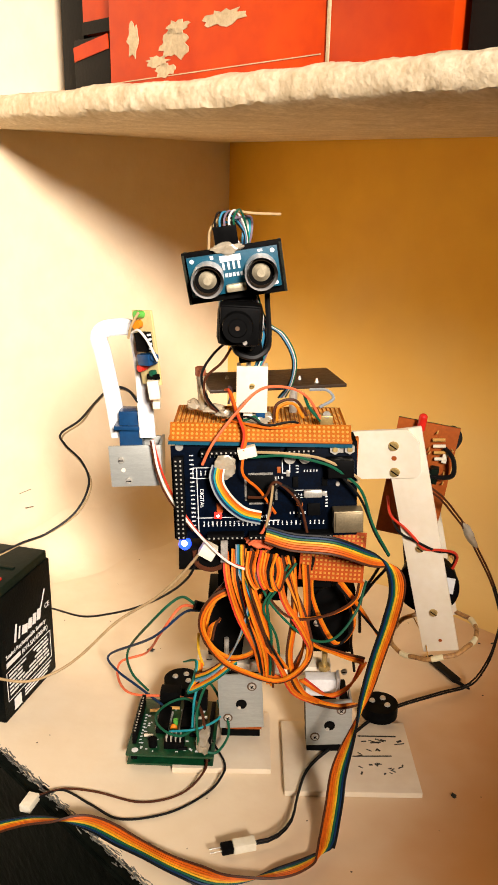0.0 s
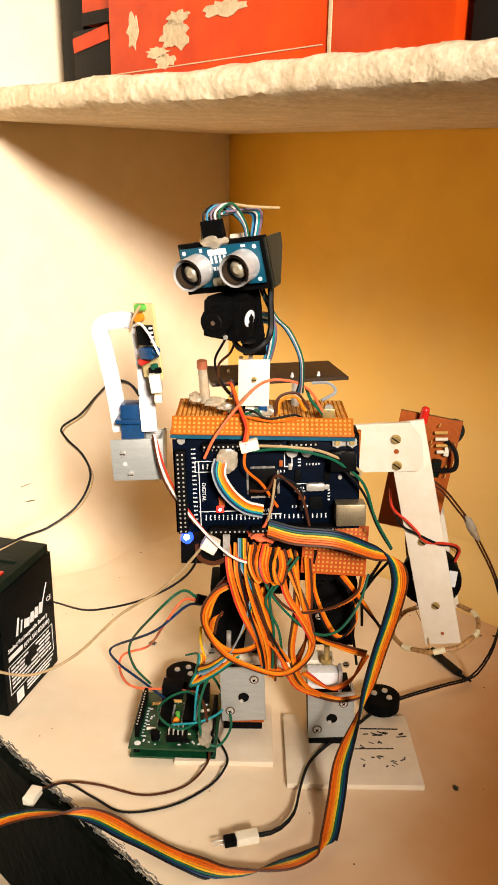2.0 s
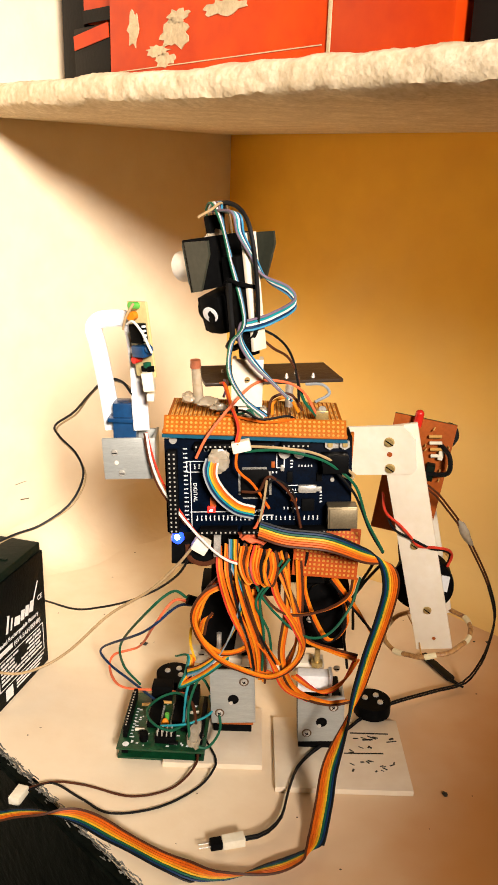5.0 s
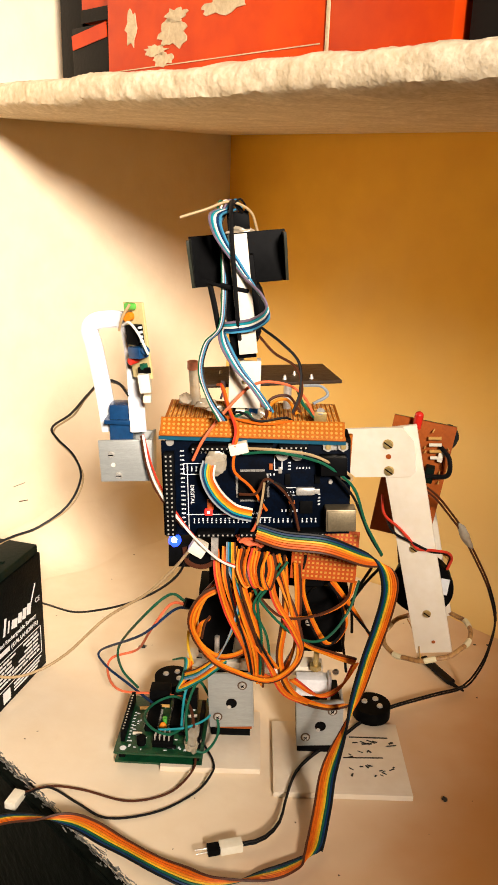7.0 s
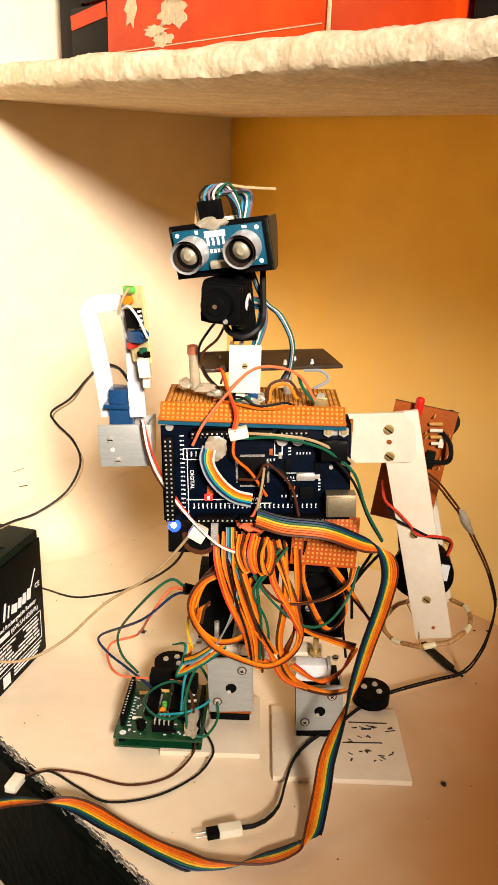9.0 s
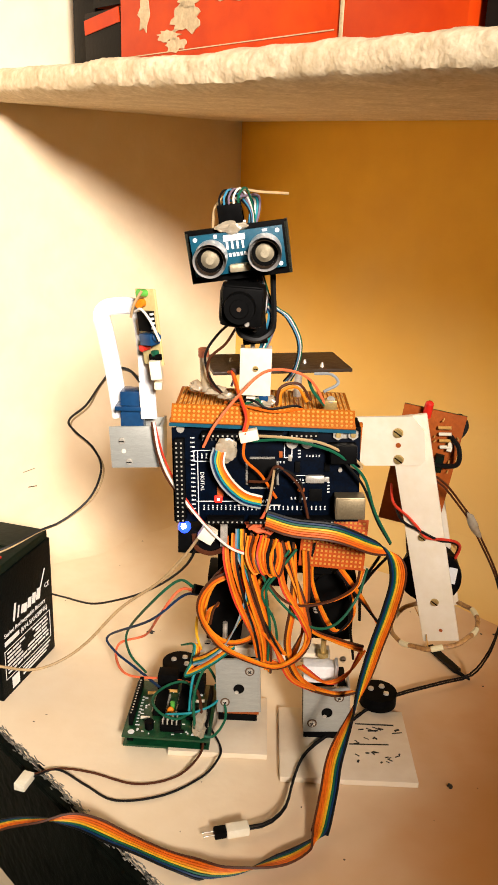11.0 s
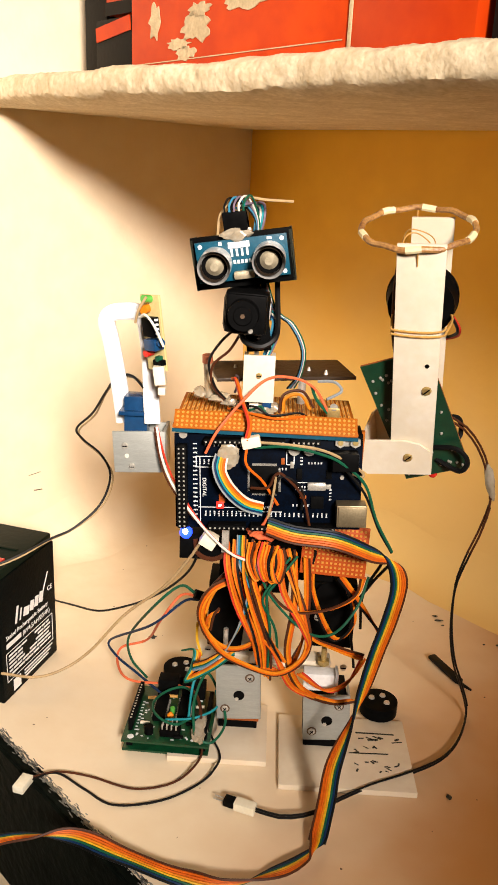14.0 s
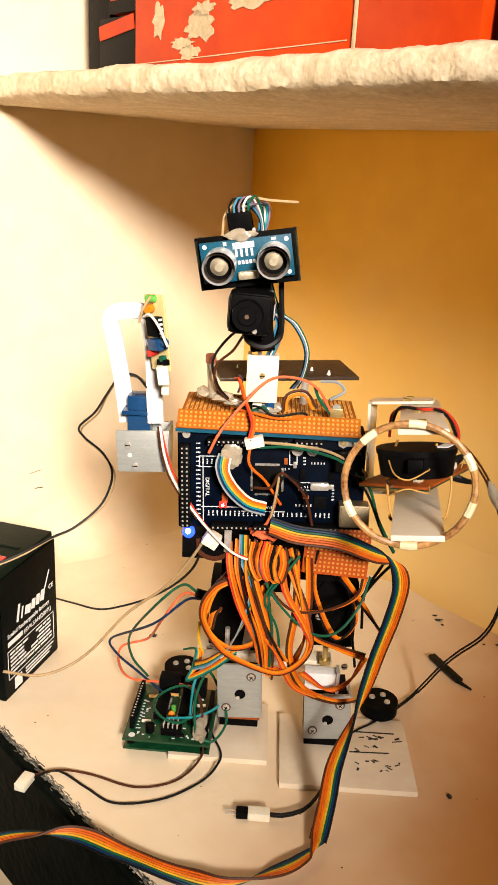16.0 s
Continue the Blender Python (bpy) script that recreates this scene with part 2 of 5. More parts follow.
def link(name, bm, mat, smooth=True):
    bmesh.ops.scale(bm, vec=(0.001,) * 3, verts=bm.verts)
    bmesh.ops.recalc_face_normals(bm, faces=bm.faces)
    me = bpy.data.meshes.new(name)
    bm.to_mesh(me)
    bm.free()
    me.materials.append(mat)
    if smooth:
        me.shade_smooth()
        me.set_sharp_from_angle(angle=radians(35))
    return new(name, me)


def thing(name, label, category, at=(0, 0, 0), group="", kind=""):
    """An empty at the base of a thing, in millimetres."""
    ob = new(name)
    ob.empty_display_size = 0.02
    ob.location = Vector(at) / 1000
    return tagged(ob, label, category, group, kind)


def part(name, bm, mat, parent, label="", smooth=True):
    """One mesh under a thing, whose places are the world's, or under a part, whose places are the part's own."""
    ob = link(name, bm, mat, smooth)
    ob.parent = parent
    if parent.type == "EMPTY":
        ob.location = -parent.location
    return tagged(ob, label)


def B():
    return bmesh.new()


def wire(parent, name, pts, color, r=0.65, label="", steps=8):
    return part(name, sweep(B(), spline(pts, steps), r), WIRE[color], parent, label)


def flat_cable(parent, name, pts, colors, widths, r=0.62, steps=8, label=""):
    """A flat cable: strands side by side along a line; widths gives the way across at each point. The first strand carries the rest."""
    line, across = spline(pts, steps), spline(widths, steps)
    first = None
    for i, color in enumerate(colors):
        k = (i - (len(colors) - 1) / 2) * r * 1.85
        strand = [q + a.normalized() * k for q, a in zip(line, across)]
        ob = part(name if first is None else "strand", sweep(B(), strand, r, 5), WIRE[color], first or parent, label if first is None else "")
        first = first or ob
    return first


def lettering(text, size, m, mat, parent, name="lettering", depth=0.1):
    """Raised lettering of the given height in millimetres, lying in the plane of m."""
    cu = bpy.data.curves.new(name, "FONT")
    cu.body, cu.size, cu.extrude, cu.align_x = text, size, depth, "LEFT"
    tmp = bpy.data.objects.new(name, cu)
    scene.collection.objects.link(tmp)
    me = bpy.data.meshes.new_from_object(tmp.evaluated_get(bpy.context.evaluated_depsgraph_get()))
    bpy.data.objects.remove(tmp)
    me.transform(Matrix.Diagonal((0.001, 0.001, 0.001, 1)) @ m)
    me.materials.clear()
    me.materials.append(mat)
    ob = new(name, me)
    ob.parent = parent
    if parent.type == "EMPTY":
        ob.location = -parent.location
    return ob


def screw(parent, c, way, r=2.6, mat=None, h=1.2):
    """A slotted or crossed screw head."""
    c, way = Vector(c), Vector(way).normalized()
    ob = part("screw", rod(B(), c, c + way * h, r, r * 0.8, 14), mat or BRASS, parent)
    m = way.to_track_quat("Z", "Y").to_matrix()
    if parent.type == "EMPTY":
        part("slot", box(B(), c + way * h, (r * 1.5, r * 0.3, 0.25), m), BLACK, ob)
    return ob


# ---- the niche ----
# u runs along the back wall away from its inner corner, v along the side wall towards the room
NICHE = Matrix(((0.719, -0.695, 0, -25), (-0.695, -0.719, 0, 890), (0, 0, 1, 0), (0, 0, 0, 1)))
TURN = NICHE.to_3x3()


def nic(u, v, z):
    return NICHE @ Vector((u, v, z))


def slab(name, u0, u1, v0, v1, z0, z1, mat, label, category, cuts=0, wobble=0.0, bevel=0.0, kind="structure"):
    """A block along the niche's axes; cut and wobbled where it is uneven."""
    bm = box(B(), ((u0 + u1) / 2, (v0 + v1) / 2, (z0 + z1) / 2), (u1 - u0, v1 - v0, z1 - z0))
    if bevel:
        bmesh.ops.bevel(bm, geom=bm.edges[:], offset=bevel, segments=2, affect="EDGES")
    if cuts:
        bmesh.ops.subdivide_edges(bm, edges=bm.edges[:], cuts=cuts, use_grid_fill=True)
        for q in bm.verts:
            q.co += Vector((0, noise.noise(q.co * 0.03), noise.noise(q.co * 0.03 + Vector((9, 4, 2))))) * wobble
    bmesh.ops.transform(bm, matrix=NICHE, verts=bm.verts)
    return tagged(link(name, bm, mat, bool(bevel)), label, category, kind=kind)


slab("floor", 0, 1100, 0, 416, -42, 0, FLOOR, "cream painted concrete floor slab of the niche, lightly stained, its dim near right painted in", "floor")
slab("wall_side", -120, 0, -120, 900, -900, 1500, PLASTER, "bright cream painted plaster side wall of the niche", "wall")
slab("wall_back", 0, 1100, -120, 0, -900, 1500, OCHRE, "ochre-cream painted plaster back wall of the niche, stained, warm upper shade painted in", "wall")
slab("wall_far", 1100, 1220, -120, 420, -900, 1500, PLASTER, "plain cream wall closing the niche", "wall")
slab("wall_below", 0, 1100, 0, 400, -900, -42, PLASTER, "plain cream wall below the floor slab", "wall")
slab("floor_edge", 0, 1100, 416, 424, -118, -1, BLACKEDGE, "black painted front edge of the floor slab, scuffed", "edge", bevel=2)


def cove(name, along_u, length, r, mat, label):
    """A hand-trowelled hollow fillet where a wall meets the floor."""
    bm, rows = B(), []
    for i in range(41):
        s = length * i / 40
        wave = r * (1 + 0.25 * noise.noise(Vector((s * 0.02, 3.1 if along_u else 7.7, 0))))
        row = []
        for k in range(9):
            a = radians(90 * k / 8)
            off, z = wave * (1 - math.sin(a)) + 0.4, wave * (1 - math.cos(a)) + 0.3
            row.append(nic(s, off, z) if along_u else nic(off, s, z))
        row.append(nic(s, -3, -3) if along_u else nic(-3, s, -3))
        rows.append([bm.verts.new(q) for q in row])
    for a, b in zip(rows, rows[1:]):
        for k in range(10):
            bm.faces.new((a[k], a[(k + 1) % 10], b[(k + 1) % 10], b[k]))
    bm.faces.new(rows[0]), bm.faces.new(rows[-1][::-1])
    return tagged(link(name, bm, mat), label, "trim", kind="structure")


cove("trim_side", False, 412, 44, PLASTER, "cream plaster cove along the foot of the side wall")
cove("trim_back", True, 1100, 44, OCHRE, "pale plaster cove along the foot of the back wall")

# the scuffed grey rim where the black edge meets the cream floor
rim = B()
rng = random.Random(4)
for i in range(620):
    u = rng.uniform(150, 460)
    box(rim, (u, 416.5 + rng.gauss(0, 1.5), 0.0), (rng.uniform(0.6, 5.5), rng.uniform(0.2, 0.8), 0.4),
        Euler((0, 0, rng.uniform(-0.25, 0.25))).to_matrix())
bmesh.ops.transform(rim, matrix=NICHE, verts=rim.verts)
tagged(link("paint_chips", rim, SCUFF, False), "grey chipped paint along the rim of the floor slab", "paint chips", kind="stuff")


def rough_shelf():
    """The shelf above: a thick slab with an uneven trowelled front."""
    bm = B()
    nu, rows = 420, []
    prof = [(0, 400), (120, 400), (235, 400), (270, 399.5), (279, 400), (285, 401.5), (289, 403.5), (290.5, 406), (291, 409), (291, 412), (290.5, 415),
            (289, 417.5), (285, 419.5), (276, 420.5), (200, 421), (0, 421)]
    for i in range(nu + 1):
        u = 1100 * (i / nu) ** 1.35
        row = []
        for j, (v, z) in enumerate(prof):
            edge = 1.0 if 3 <= j <= 13 else 0.0
            n1 = noise.noise(Vector((u * 0.012, z * 0.02, 1.7)))
            n2 = noise.noise(Vector((u * 0.07, z * 0.12, v * 0.05)))
            n3 = noise.noise(Vector((u * 0.28, z * 0.35, v * 0.2)))
            dv = edge * (2.4 * n1 + 1.2 * n2 + (1.5 if 3 <= j <= 6 else 0.4) * n3 + (1.1 if 3 <= j <= 6 else 0.3) * noise.noise(Vector((u * 0.7, z * 0.6, 3.3))))
            dz = edge * ((1.6 if 3 <= j <= 6 else 2.0 if j >= 10 else 0.4) * noise.noise(Vector((u * 0.035, v * 0.05, 5.5))) + 0.7 * n3)
            row.append(bm.verts.new(nic(u, v + dv + 8 - 0.02 * u, z + dz)))
        rows.append(row)
    for a, b in zip(rows, rows[1:]):
        for j in range(len(prof) - 1):
            bm.faces.new((a[j], a[j + 1], b[j + 1], b[j]))
        bm.faces.new((a[-1], a[0], b[0], b[-1]))
    bm.faces.new(rows[0]), bm.faces.new(rows[-1][::-1])
    return tagged(link("shelf", bm, ROUGH), "thick concrete shelf with a rough white plastered front edge", "shelf", kind="structure")


rough_shelf()

# the room behind the camera
for room_name, c, s in (("room_floor", (0, -700, -905), (6000, 6000, 10)), ("room_ceiling", (0, -700, 1560), (6000, 6000, 20)),
                        ("wall_room_back", (0, -2600, 300), (6000, 100, 2500)), ("wall_room_left", (-2200, -900, 300), (100, 3600, 2500)),
                        ("wall_room_right", (2400, -900, 300), (100, 3600, 2500))):
    tagged(link(room_name, box(B(), c, s), ROOM, False), "plain brown surface closing the room", "wall", kind="structure")


# ---- on the shelf above ----
def card_box(name, label, u0, u1, v0, v1, z0, z1, mat, turn=0.0):
    """A card box with a lid line and softly worn edges."""
    root = thing(name, label, "box", tuple(nic((u0 + u1) / 2, (v0 + v1) / 2, z0)), "boxes on the shelf")
    m = NICHE @ Matrix.Translation(((u0 + u1) / 2, (v0 + v1) / 2, (z0 + z1) / 2)) @ Matrix.Rotation(turn, 4, "Z")
    bm = box(B(), (0, 0, 0), (u1 - u0, v1 - v0, z1 - z0), bevel=1.2)
    bmesh.ops.transform(bm, matrix=m, verts=bm.verts)
    part("body", bm, mat, root)
    return root, m, (u1 - u0) / 2, (v1 - v0) / 2, (z1 - z0) / 2


orange_box, m_box, hu, hv, hz = card_box("shoe_box", "orange card box with torn paper patches, on the shelf", 118, 319, 130, 238, 422, 520, ORANGE, 0.0)


def patch(parent, m, hv, u, z, w, h, seed, mat, name="torn_patch"):
    """A ragged scrap of paper, thin but solid, on the front of a box."""
    bm = B()
    r = random.Random(seed)
    n = 22
    ring = []
    for k in range(n):
        a = 2 * math.pi * k / n
        q = 1 + r.uniform(-0.32, 0.28)
        ring.append((u + w / 2 * q * math.cos(a), z + h / 2 * q * math.sin(a)))
    front = [bm.verts.new(m @ Vector((a, hv + 0.7, b))) for a, b in ring]
    back = [bm.verts.new(m @ Vector((a, hv + 0.02, b))) for a, b in ring]
    bm.faces.new(front)
    for k in range(n):
        bm.faces.new((front[k], front[k - 1], back[k - 1], back[k]))
    return part(name, bm, mat, parent)


for k, (pu, pz, pw, ph) in enumerate(((-73, -16, 11, 21), (-30, -22, 30, 17), (-46, -31, 22, 7), (-40, -37, 20, 9), (18, -11, 34, 9), (-26, -12, 22, 8))):
    patch(orange_box, m_box, hv, pu, pz, pw, ph, 20 + k, TORN)
bm = box(B(), (0, hv + 0.3, -40), (2 * hu - 6, 0.5, 0.6), Euler((0, -0.02, 0)).to_matrix())
bmesh.ops.transform(bm, matrix=m_box, verts=bm.verts)
part("crease", bm, TORN, orange_box)

red_box, m_red, rhu, rhv, rhz = card_box("shoe_box", "bright orange-red card box beside the torn one", 322, 404, 120, 240, 422, 530, ORANGE, 0.03)
bm = box(B(), (-rhu + 1.5, rhv + 0.4, 0), (2.5, 0.8, 2 * rhz), bevel=0.3)
bmesh.ops.transform(bm, matrix=m_red, verts=bm.verts)
part("edge_fold", bm, TORN, red_box)
card_box("black_box", "black card box at the end of the shelf", 408, 600, 110, 236, 422, 540, BLACKBOX, 0.0)
left_box, m_left, lhu, lhv, lhz = card_box("black_box", "black box with orange side strips, against the wall", 68, 117, 130, 234, 422, 463, BLACKBOX, 0.05)
strip_box, m_strip, shu, shv, shz = card_box("carton_lid", "orange and black box lid lying on the black box", 66, 146, 120, 224, 468, 530, ORANGE, 0.02)
for z in (-27, 12):
    bm = box(B(), (0, shv + 0.5, z), (2 * shu, 0.8, 9))
    bmesh.ops.transform(bm, matrix=m_strip, verts=bm.verts)
    part("strip", bm, BLACKBOX, strip_box, "black strip")
bm = box(B(), (0, lhv + 0.5, 13), (2 * lhu - 2, 0.8, 10), Euler((0, -0.12, 0)).to_matrix())
bmesh.ops.transform(bm, matrix=m_left, verts=bm.verts)
part("strip", bm, ORANGE, left_box, "orange strip")


# ---- the battery ----
def battery():
    root = thing("battery", "black sealed rechargeable battery with white printing, standing on the floor", "battery", (-180, 510, 0))
    # local x runs along the printed face, y into the case
    face = Matrix.Translation((-166, 469, 0)) @ Matrix.Rotation(math.atan2(69, 19), 4, "Z")

    def put(bm):
        bmesh.ops.transform(bm, matrix=face, verts=bm.verts)
        return bm
    part("case", put(box(B(), (35.5, 23.5, 47.5), (71, 47, 95), bevel=1.0)), CASE, root)
    part("lid", put(box(B(), (35.5, 23.5, 98.2), (68.5, 45, 7.2), bevel=1.6)), LID, root, "dark lid with a ridge")
    part("ridge", put(box(B(), (35.5, 24, 102.2), (3, 34, 1.4), bevel=0.5)), LID, root)
    for x, mat in ((14, RED_PLASTIC),):
        t = part("terminal_base", put(box(B(), (x, 12, 102.4), (11, 11, 1.8), bevel=0.5)), mat, root)
        part("terminal", put(box(B(), (x, 12, 106), (6, 0.9, 6.5), bevel=0.2)), STEEL, t, "tinned blade terminal")
    up = face @ Matrix.Translation((0, -0.1, 0)) @ Matrix.Rotation(radians(90), 4, "X")

    def text(s, size, x, z, name="lettering"):
        lettering(s, size, up @ Matrix.Translation((x, z, 0)), PRINT, root, name)

    def bar(x, z, w, h):
        part("print_bar", put(box(B(), (x + w / 2, -0.12, z + h / 2), (w, 0.25, h))), PRINT, root, smooth=False)
    # maker's mark as plain slanted strokes
    for k, (x, w, h) in enumerate(((19, 2.2, 13), (24, 1.6, 9), (28.5, 7, 6.5), (37, 4.5, 7.5), (43, 4.5, 8), (49, 5, 8.5))):
        bm = box(B(), (x + w / 2, -0.12, 54 + h / 2), (w, 0.25, h), Euler((0, 0.25, 0)).to_matrix())
        part("maker_mark", put(bm), PRINT, root, smooth=False)
    part("maker_mark", put(box(B(), (58, -0.12, 68), (1.2, 0.25, 14), Euler((0, 0.5, 0)).to_matrix())), PRINT, root, smooth=False)
    text("CE", 5.5, 60, 58)
    text("Sealed Rechargeable Battery", 4.7, 6, 47)
    bar(6, 40.5, 18, 3.6)
    text("(6V4.5AH/20HR)", 5.2, 26, 40.2)
    for a, b in (((5, 36.5, 60, 0.5)), ((5, 14, 60, 0.5))), ((5, 14, 0.5, 22.5), (65, 14, 0.5, 22.5)):
        bar(*a), bar(*b)
    r = random.Random(3)
    for row in range(6):
        x = 8.0
        while x < 60:
            w = r.uniform(4, 11)
            if not (row < 4 and 24 < x < 33):
                bar(x, 33.0 - row * 3.1, min(w, 62 - x), 1.5)
            x += w + 1.2
    for row in range(3):
        bar(26, 10.5 - row * 2.6, 38 - row * 3, 1.3)
    bar(12, 3, 9, 9)
    return root


battery()

card_box("black_box", "narrow black box standing beside the wall", 34, 64, 130, 222, 422, 540, BLACKBOX, 0.0)


# ---- the robot ----
robot = thing("robot", "hand-built hobby robot wrapped in orange wires, on white plates", "robot", (45, 445, 0))
LEAN = Matrix.Translation((9, 410, 202)) @ Matrix.Rotation(radians(-2.5), 4, "Y") @ Matrix.Rotation(radians(-5), 4, "X")


def torso(name, bm, mat, parent=None, label="", smooth=True):
    """A part of the torso: local x right, y into the torso, z up, from the middle of the main board."""
    bmesh.ops.transform(bm, matrix=LEAN, verts=bm.verts)
    return part(name, bm, mat, parent or robot, label, smooth)


board = torso("controller_board", box(B(), (0, 0, 0), (101.5, 1.6, 53.3), bevel=0.3), BLUE_PCB, label="dark blue controller board with white print")


def chip(name, x, z, w, h, d, mat, label="", bevel=0.3):
    return torso(name, box(B(), (x, -0.8 - d / 2, z), (w, d, h), bevel=bevel), mat, board, label)


def header(x, z, n, m, along_x=True):
    """A black socket strip with pin holes."""
    w, h = (n * 2.54, m * 2.54) if along_x else (m * 2.54, n * 2.54)
    torso("socket_strip", box(B(), (x, -5.0, z), (w, 8.5, h), bevel=0.25), BLACK, board)
    bm = B()
    for i in range(n):
        for j in range(m):
            a, b = (i - (n - 1) / 2) * 2.54, (j - (m - 1) / 2) * 2.54
            box(bm, (x + (a if along_x else b), -9.3, z + (b if along_x else a)), (0.9, 0.2, 0.9))
    tagged(torso("pin_hole_grid", bm, STEEL, board, smooth=False), kind="stuff")


header(-46.2, -1.5, 18, 2, False)
header(-22, -24.0, 8, 1), header(1, -24.0, 8, 1), header(24, -24.0, 10, 1)
header(-24, 24.0, 8, 1), header(-1, 24.0, 8, 1), header(20, 24.0, 6, 1)
chip("processor", -2, 1.5, 15.5, 15.5, 1.3, BLACK, "square black processor chip")
legs = B()
for k in range(25):
    for sx, sz in ((1, 0), (-1, 0), (0, 1), (0, -1)):
        o = (k - 12) * 0.54
        box(legs, (-2 + (sx * 8.4 if sx else o), -1.1, 1.5 + (sz * 8.4 if sz else o)), (1.2 if sx else 0.28, 0.3, 1.2 if sz else 0.28))
tagged(torso("chip_legs", legs, STEEL, board, smooth=False), kind="stuff")
chip("small_chip", 27, -11, 7, 7, 1.1, BLACK)
chip("small_chip", 17, 5, 3, 6, 1.4, BLACK)
chip("usb_socket", 45, -15.5, 16, 12.2, 10.8, BRASSY, "dull metal usb socket", 0.6)
torso("usb_frame", box(B(), (45, -12, -15.5), (14.2, 0.8, 10.4), bevel=0.2), BRASSY, board)
chip("power_jack", 41, 14, 14, 10, 10.5, BLACK, "black power jack", 0.8)
chip("crystal", 26.5, -1.5, 10.5, 4.6, 3.5, STEEL, "metal crystal can", 1.5)
for x in (14, 22):
    torso("capacitor", rod(B(), (x, -0.8, 19.5), (x, -6.2, 19.5), 3.2, seg=20), STEEL, board, "round metal capacitor")
for k, (x, z, w, h) in enumerate(((-25, -9, 3.4, 6), (-15, -13, 3, 2), (-15, -10, 3, 2), (8, 12, 2, 3.5), (13, 10, 2, 3.5), (33, 5, 3, 5), (19, -8, 4, 2), (33, -2, 2.6, 2.6))):
    chip("component", x, z, w, h, 1.2, (COPPER_PCB, STEEL, BLACK)[k % 3])
for x in (38.5, 46.5):
    torso("board_nut", rod(B(), (x, -0.8, 23.2), (x, -3.4, 23.2), 3.0, seg=6), STEEL, board, "hexagonal steel nut")
    torso("bolt_tip", rod(B(), (x, -3.4, 23.2), (x, -4.4, 23.2), 1.5), BRASS, board)
torso("reset_button", rod(B(), (40, -0.8, 3.5), (40, -3.0, 3.5), 1.1), STEEL, board)
torso("red_led", box(B(), (-26, -2.4, -13), (4.2, 2.0, 3.6), bevel=0.5), RED_GLOW, board, "small lit red lamp")
torso("led_core", box(B(), (-26, -3.5, -13), (1.3, 0.4, 1.2)), CORE, board)

# white print on the board
silk = [((-37.0, -6, 0.4, 40)), (-31, 14.0, 16, 0.4), (-31, 8.0, 16, 0.4), (-39, 11, 0.4, 6), (-23, 11, 0.4, 6), (-27, -14.8, 22, 0.4), (-4, -17, 24, 0.4),
        (10, 14, 0.5, 8), (14, 14, 0.5, 8), (12, 18, 4, 0.5), (12, 10, 4, 0.5), (21, 0, 12, 0.35), (21, -4.2, 12, 0.35)]
for x, z, w, h in silk:
    torso("print_line", box(B(), (x, -0.95, z), (w, 0.2, h)), SILK, board, smooth=False)


def print_row(x, z, n, step, h, along_x=True, seed=0):
    """A row of tiny unreadable print, each mark a few dashes."""
    bm, r = B(), random.Random(seed)
    for k in range(n):
        for j in range(3):
            a, b = k * step + r.uniform(-0.1, 0.1), (j - 1) * h / 3
            px, pz = (x + a, z + b) if along_x else (x + b, z - a)
            box(bm, (px, -0.95, pz), (r.uniform(0.5, 0.9) if along_x else h / 4, 0.2, h / 4.5 if along_x else r.uniform(0.5, 0.9)))
    tagged(torso("print_band", bm, SILK, board, smooth=False), kind="stuff")


print_row(-34, -18.4, 13, 2.4, 3.2, True, 1), print_row(2, -18.6, 9, 2.5, 2.6, True, 2), print_row(25, -18.6, 4, 2.4, 2.6, True, 3)
print_row(-39.6, 21, 17, 2.5, 2.4, False, 4), print_row(-34, 20.5, 10, 2.4, 1.8, True, 5), print_row(4, 7.5, 4, 1.9, 1.4, True, 6)
print_row(22, 11, 5, 1.7, 1.2, True, 7), print_row(17, -2.5, 3, 1.6, 1.2, True, 8), print_row(34, -4, 4, 1.8, 1.4, False, 9), print_row(18, 14, 3, 1.8, 1.6, False, 10)
print_row(-37, 11, 5, 2.4, 3.0, True, 11), print_row(14, -13, 6, 2.0, 1.4, True, 12)
lettering("DIGITAL", 2.9, LEAN @ Matrix.Translation((-35.6, -1.0, 2)) @ Matrix.Rotation(radians(90), 4, "X") @ Matrix.Rotation(radians(-90), 4, "Z"), SILK, board)
lettering("PWM", 2.8, LEAN @ Matrix.Translation((-4, -1.0, -15.6)) @ Matrix.Rotation(radians(90), 4, "X"), SILK, board)

# the torso frame behind the board
part("back_frame", box(B(), (6, 428, 203), (96, 3, 54), bevel=0.6), BLACK, robot, "black plastic back plate")
for x, z in ((-38, 180), (50, 180), (-38, 226), (50, 226)):
    part("standoff", rod(B(), (x, 411, z), (x, 428, z), 2.2), STEEL, robot)
part("side_post", box(B(), (57, 420, 206), (3, 18, 50), bevel=0.4), BLACK, robot)
part("hip_frame", box(B(), (20, 450, 146), (64, 30, 34), bevel=1.5), BLACK, robot, "black plastic hip housing")

# perforated boards with rows of tinned pads
deck = part("top_perfboard", box(B(), (6, 441, 231.5), (99, 66, 1.6), bevel=0.2), PERF, robot, "tan perforated board with rows of copper pads")
pads = B()
for i in range(38):
    for j in range(25):
        box(pads, (-41 + i * 2.54, 410.5 + j * 2.54, 232.5), (1.5, 1.5, 0.3))
tagged(part("pad_grid", pads, PAD, deck, smooth=False), "rows of tinned pads", kind="stuff")
holes = B()
for i in range(38):
    for j in range(25):
        box(holes, (-41 + i * 2.54, 410.5 + j * 2.54, 232.75), (0.6, 0.6, 0.2))
tagged(part("board_holes", holes, DIRT, deck, smooth=False), "rows of drilled holes", kind="stuff")
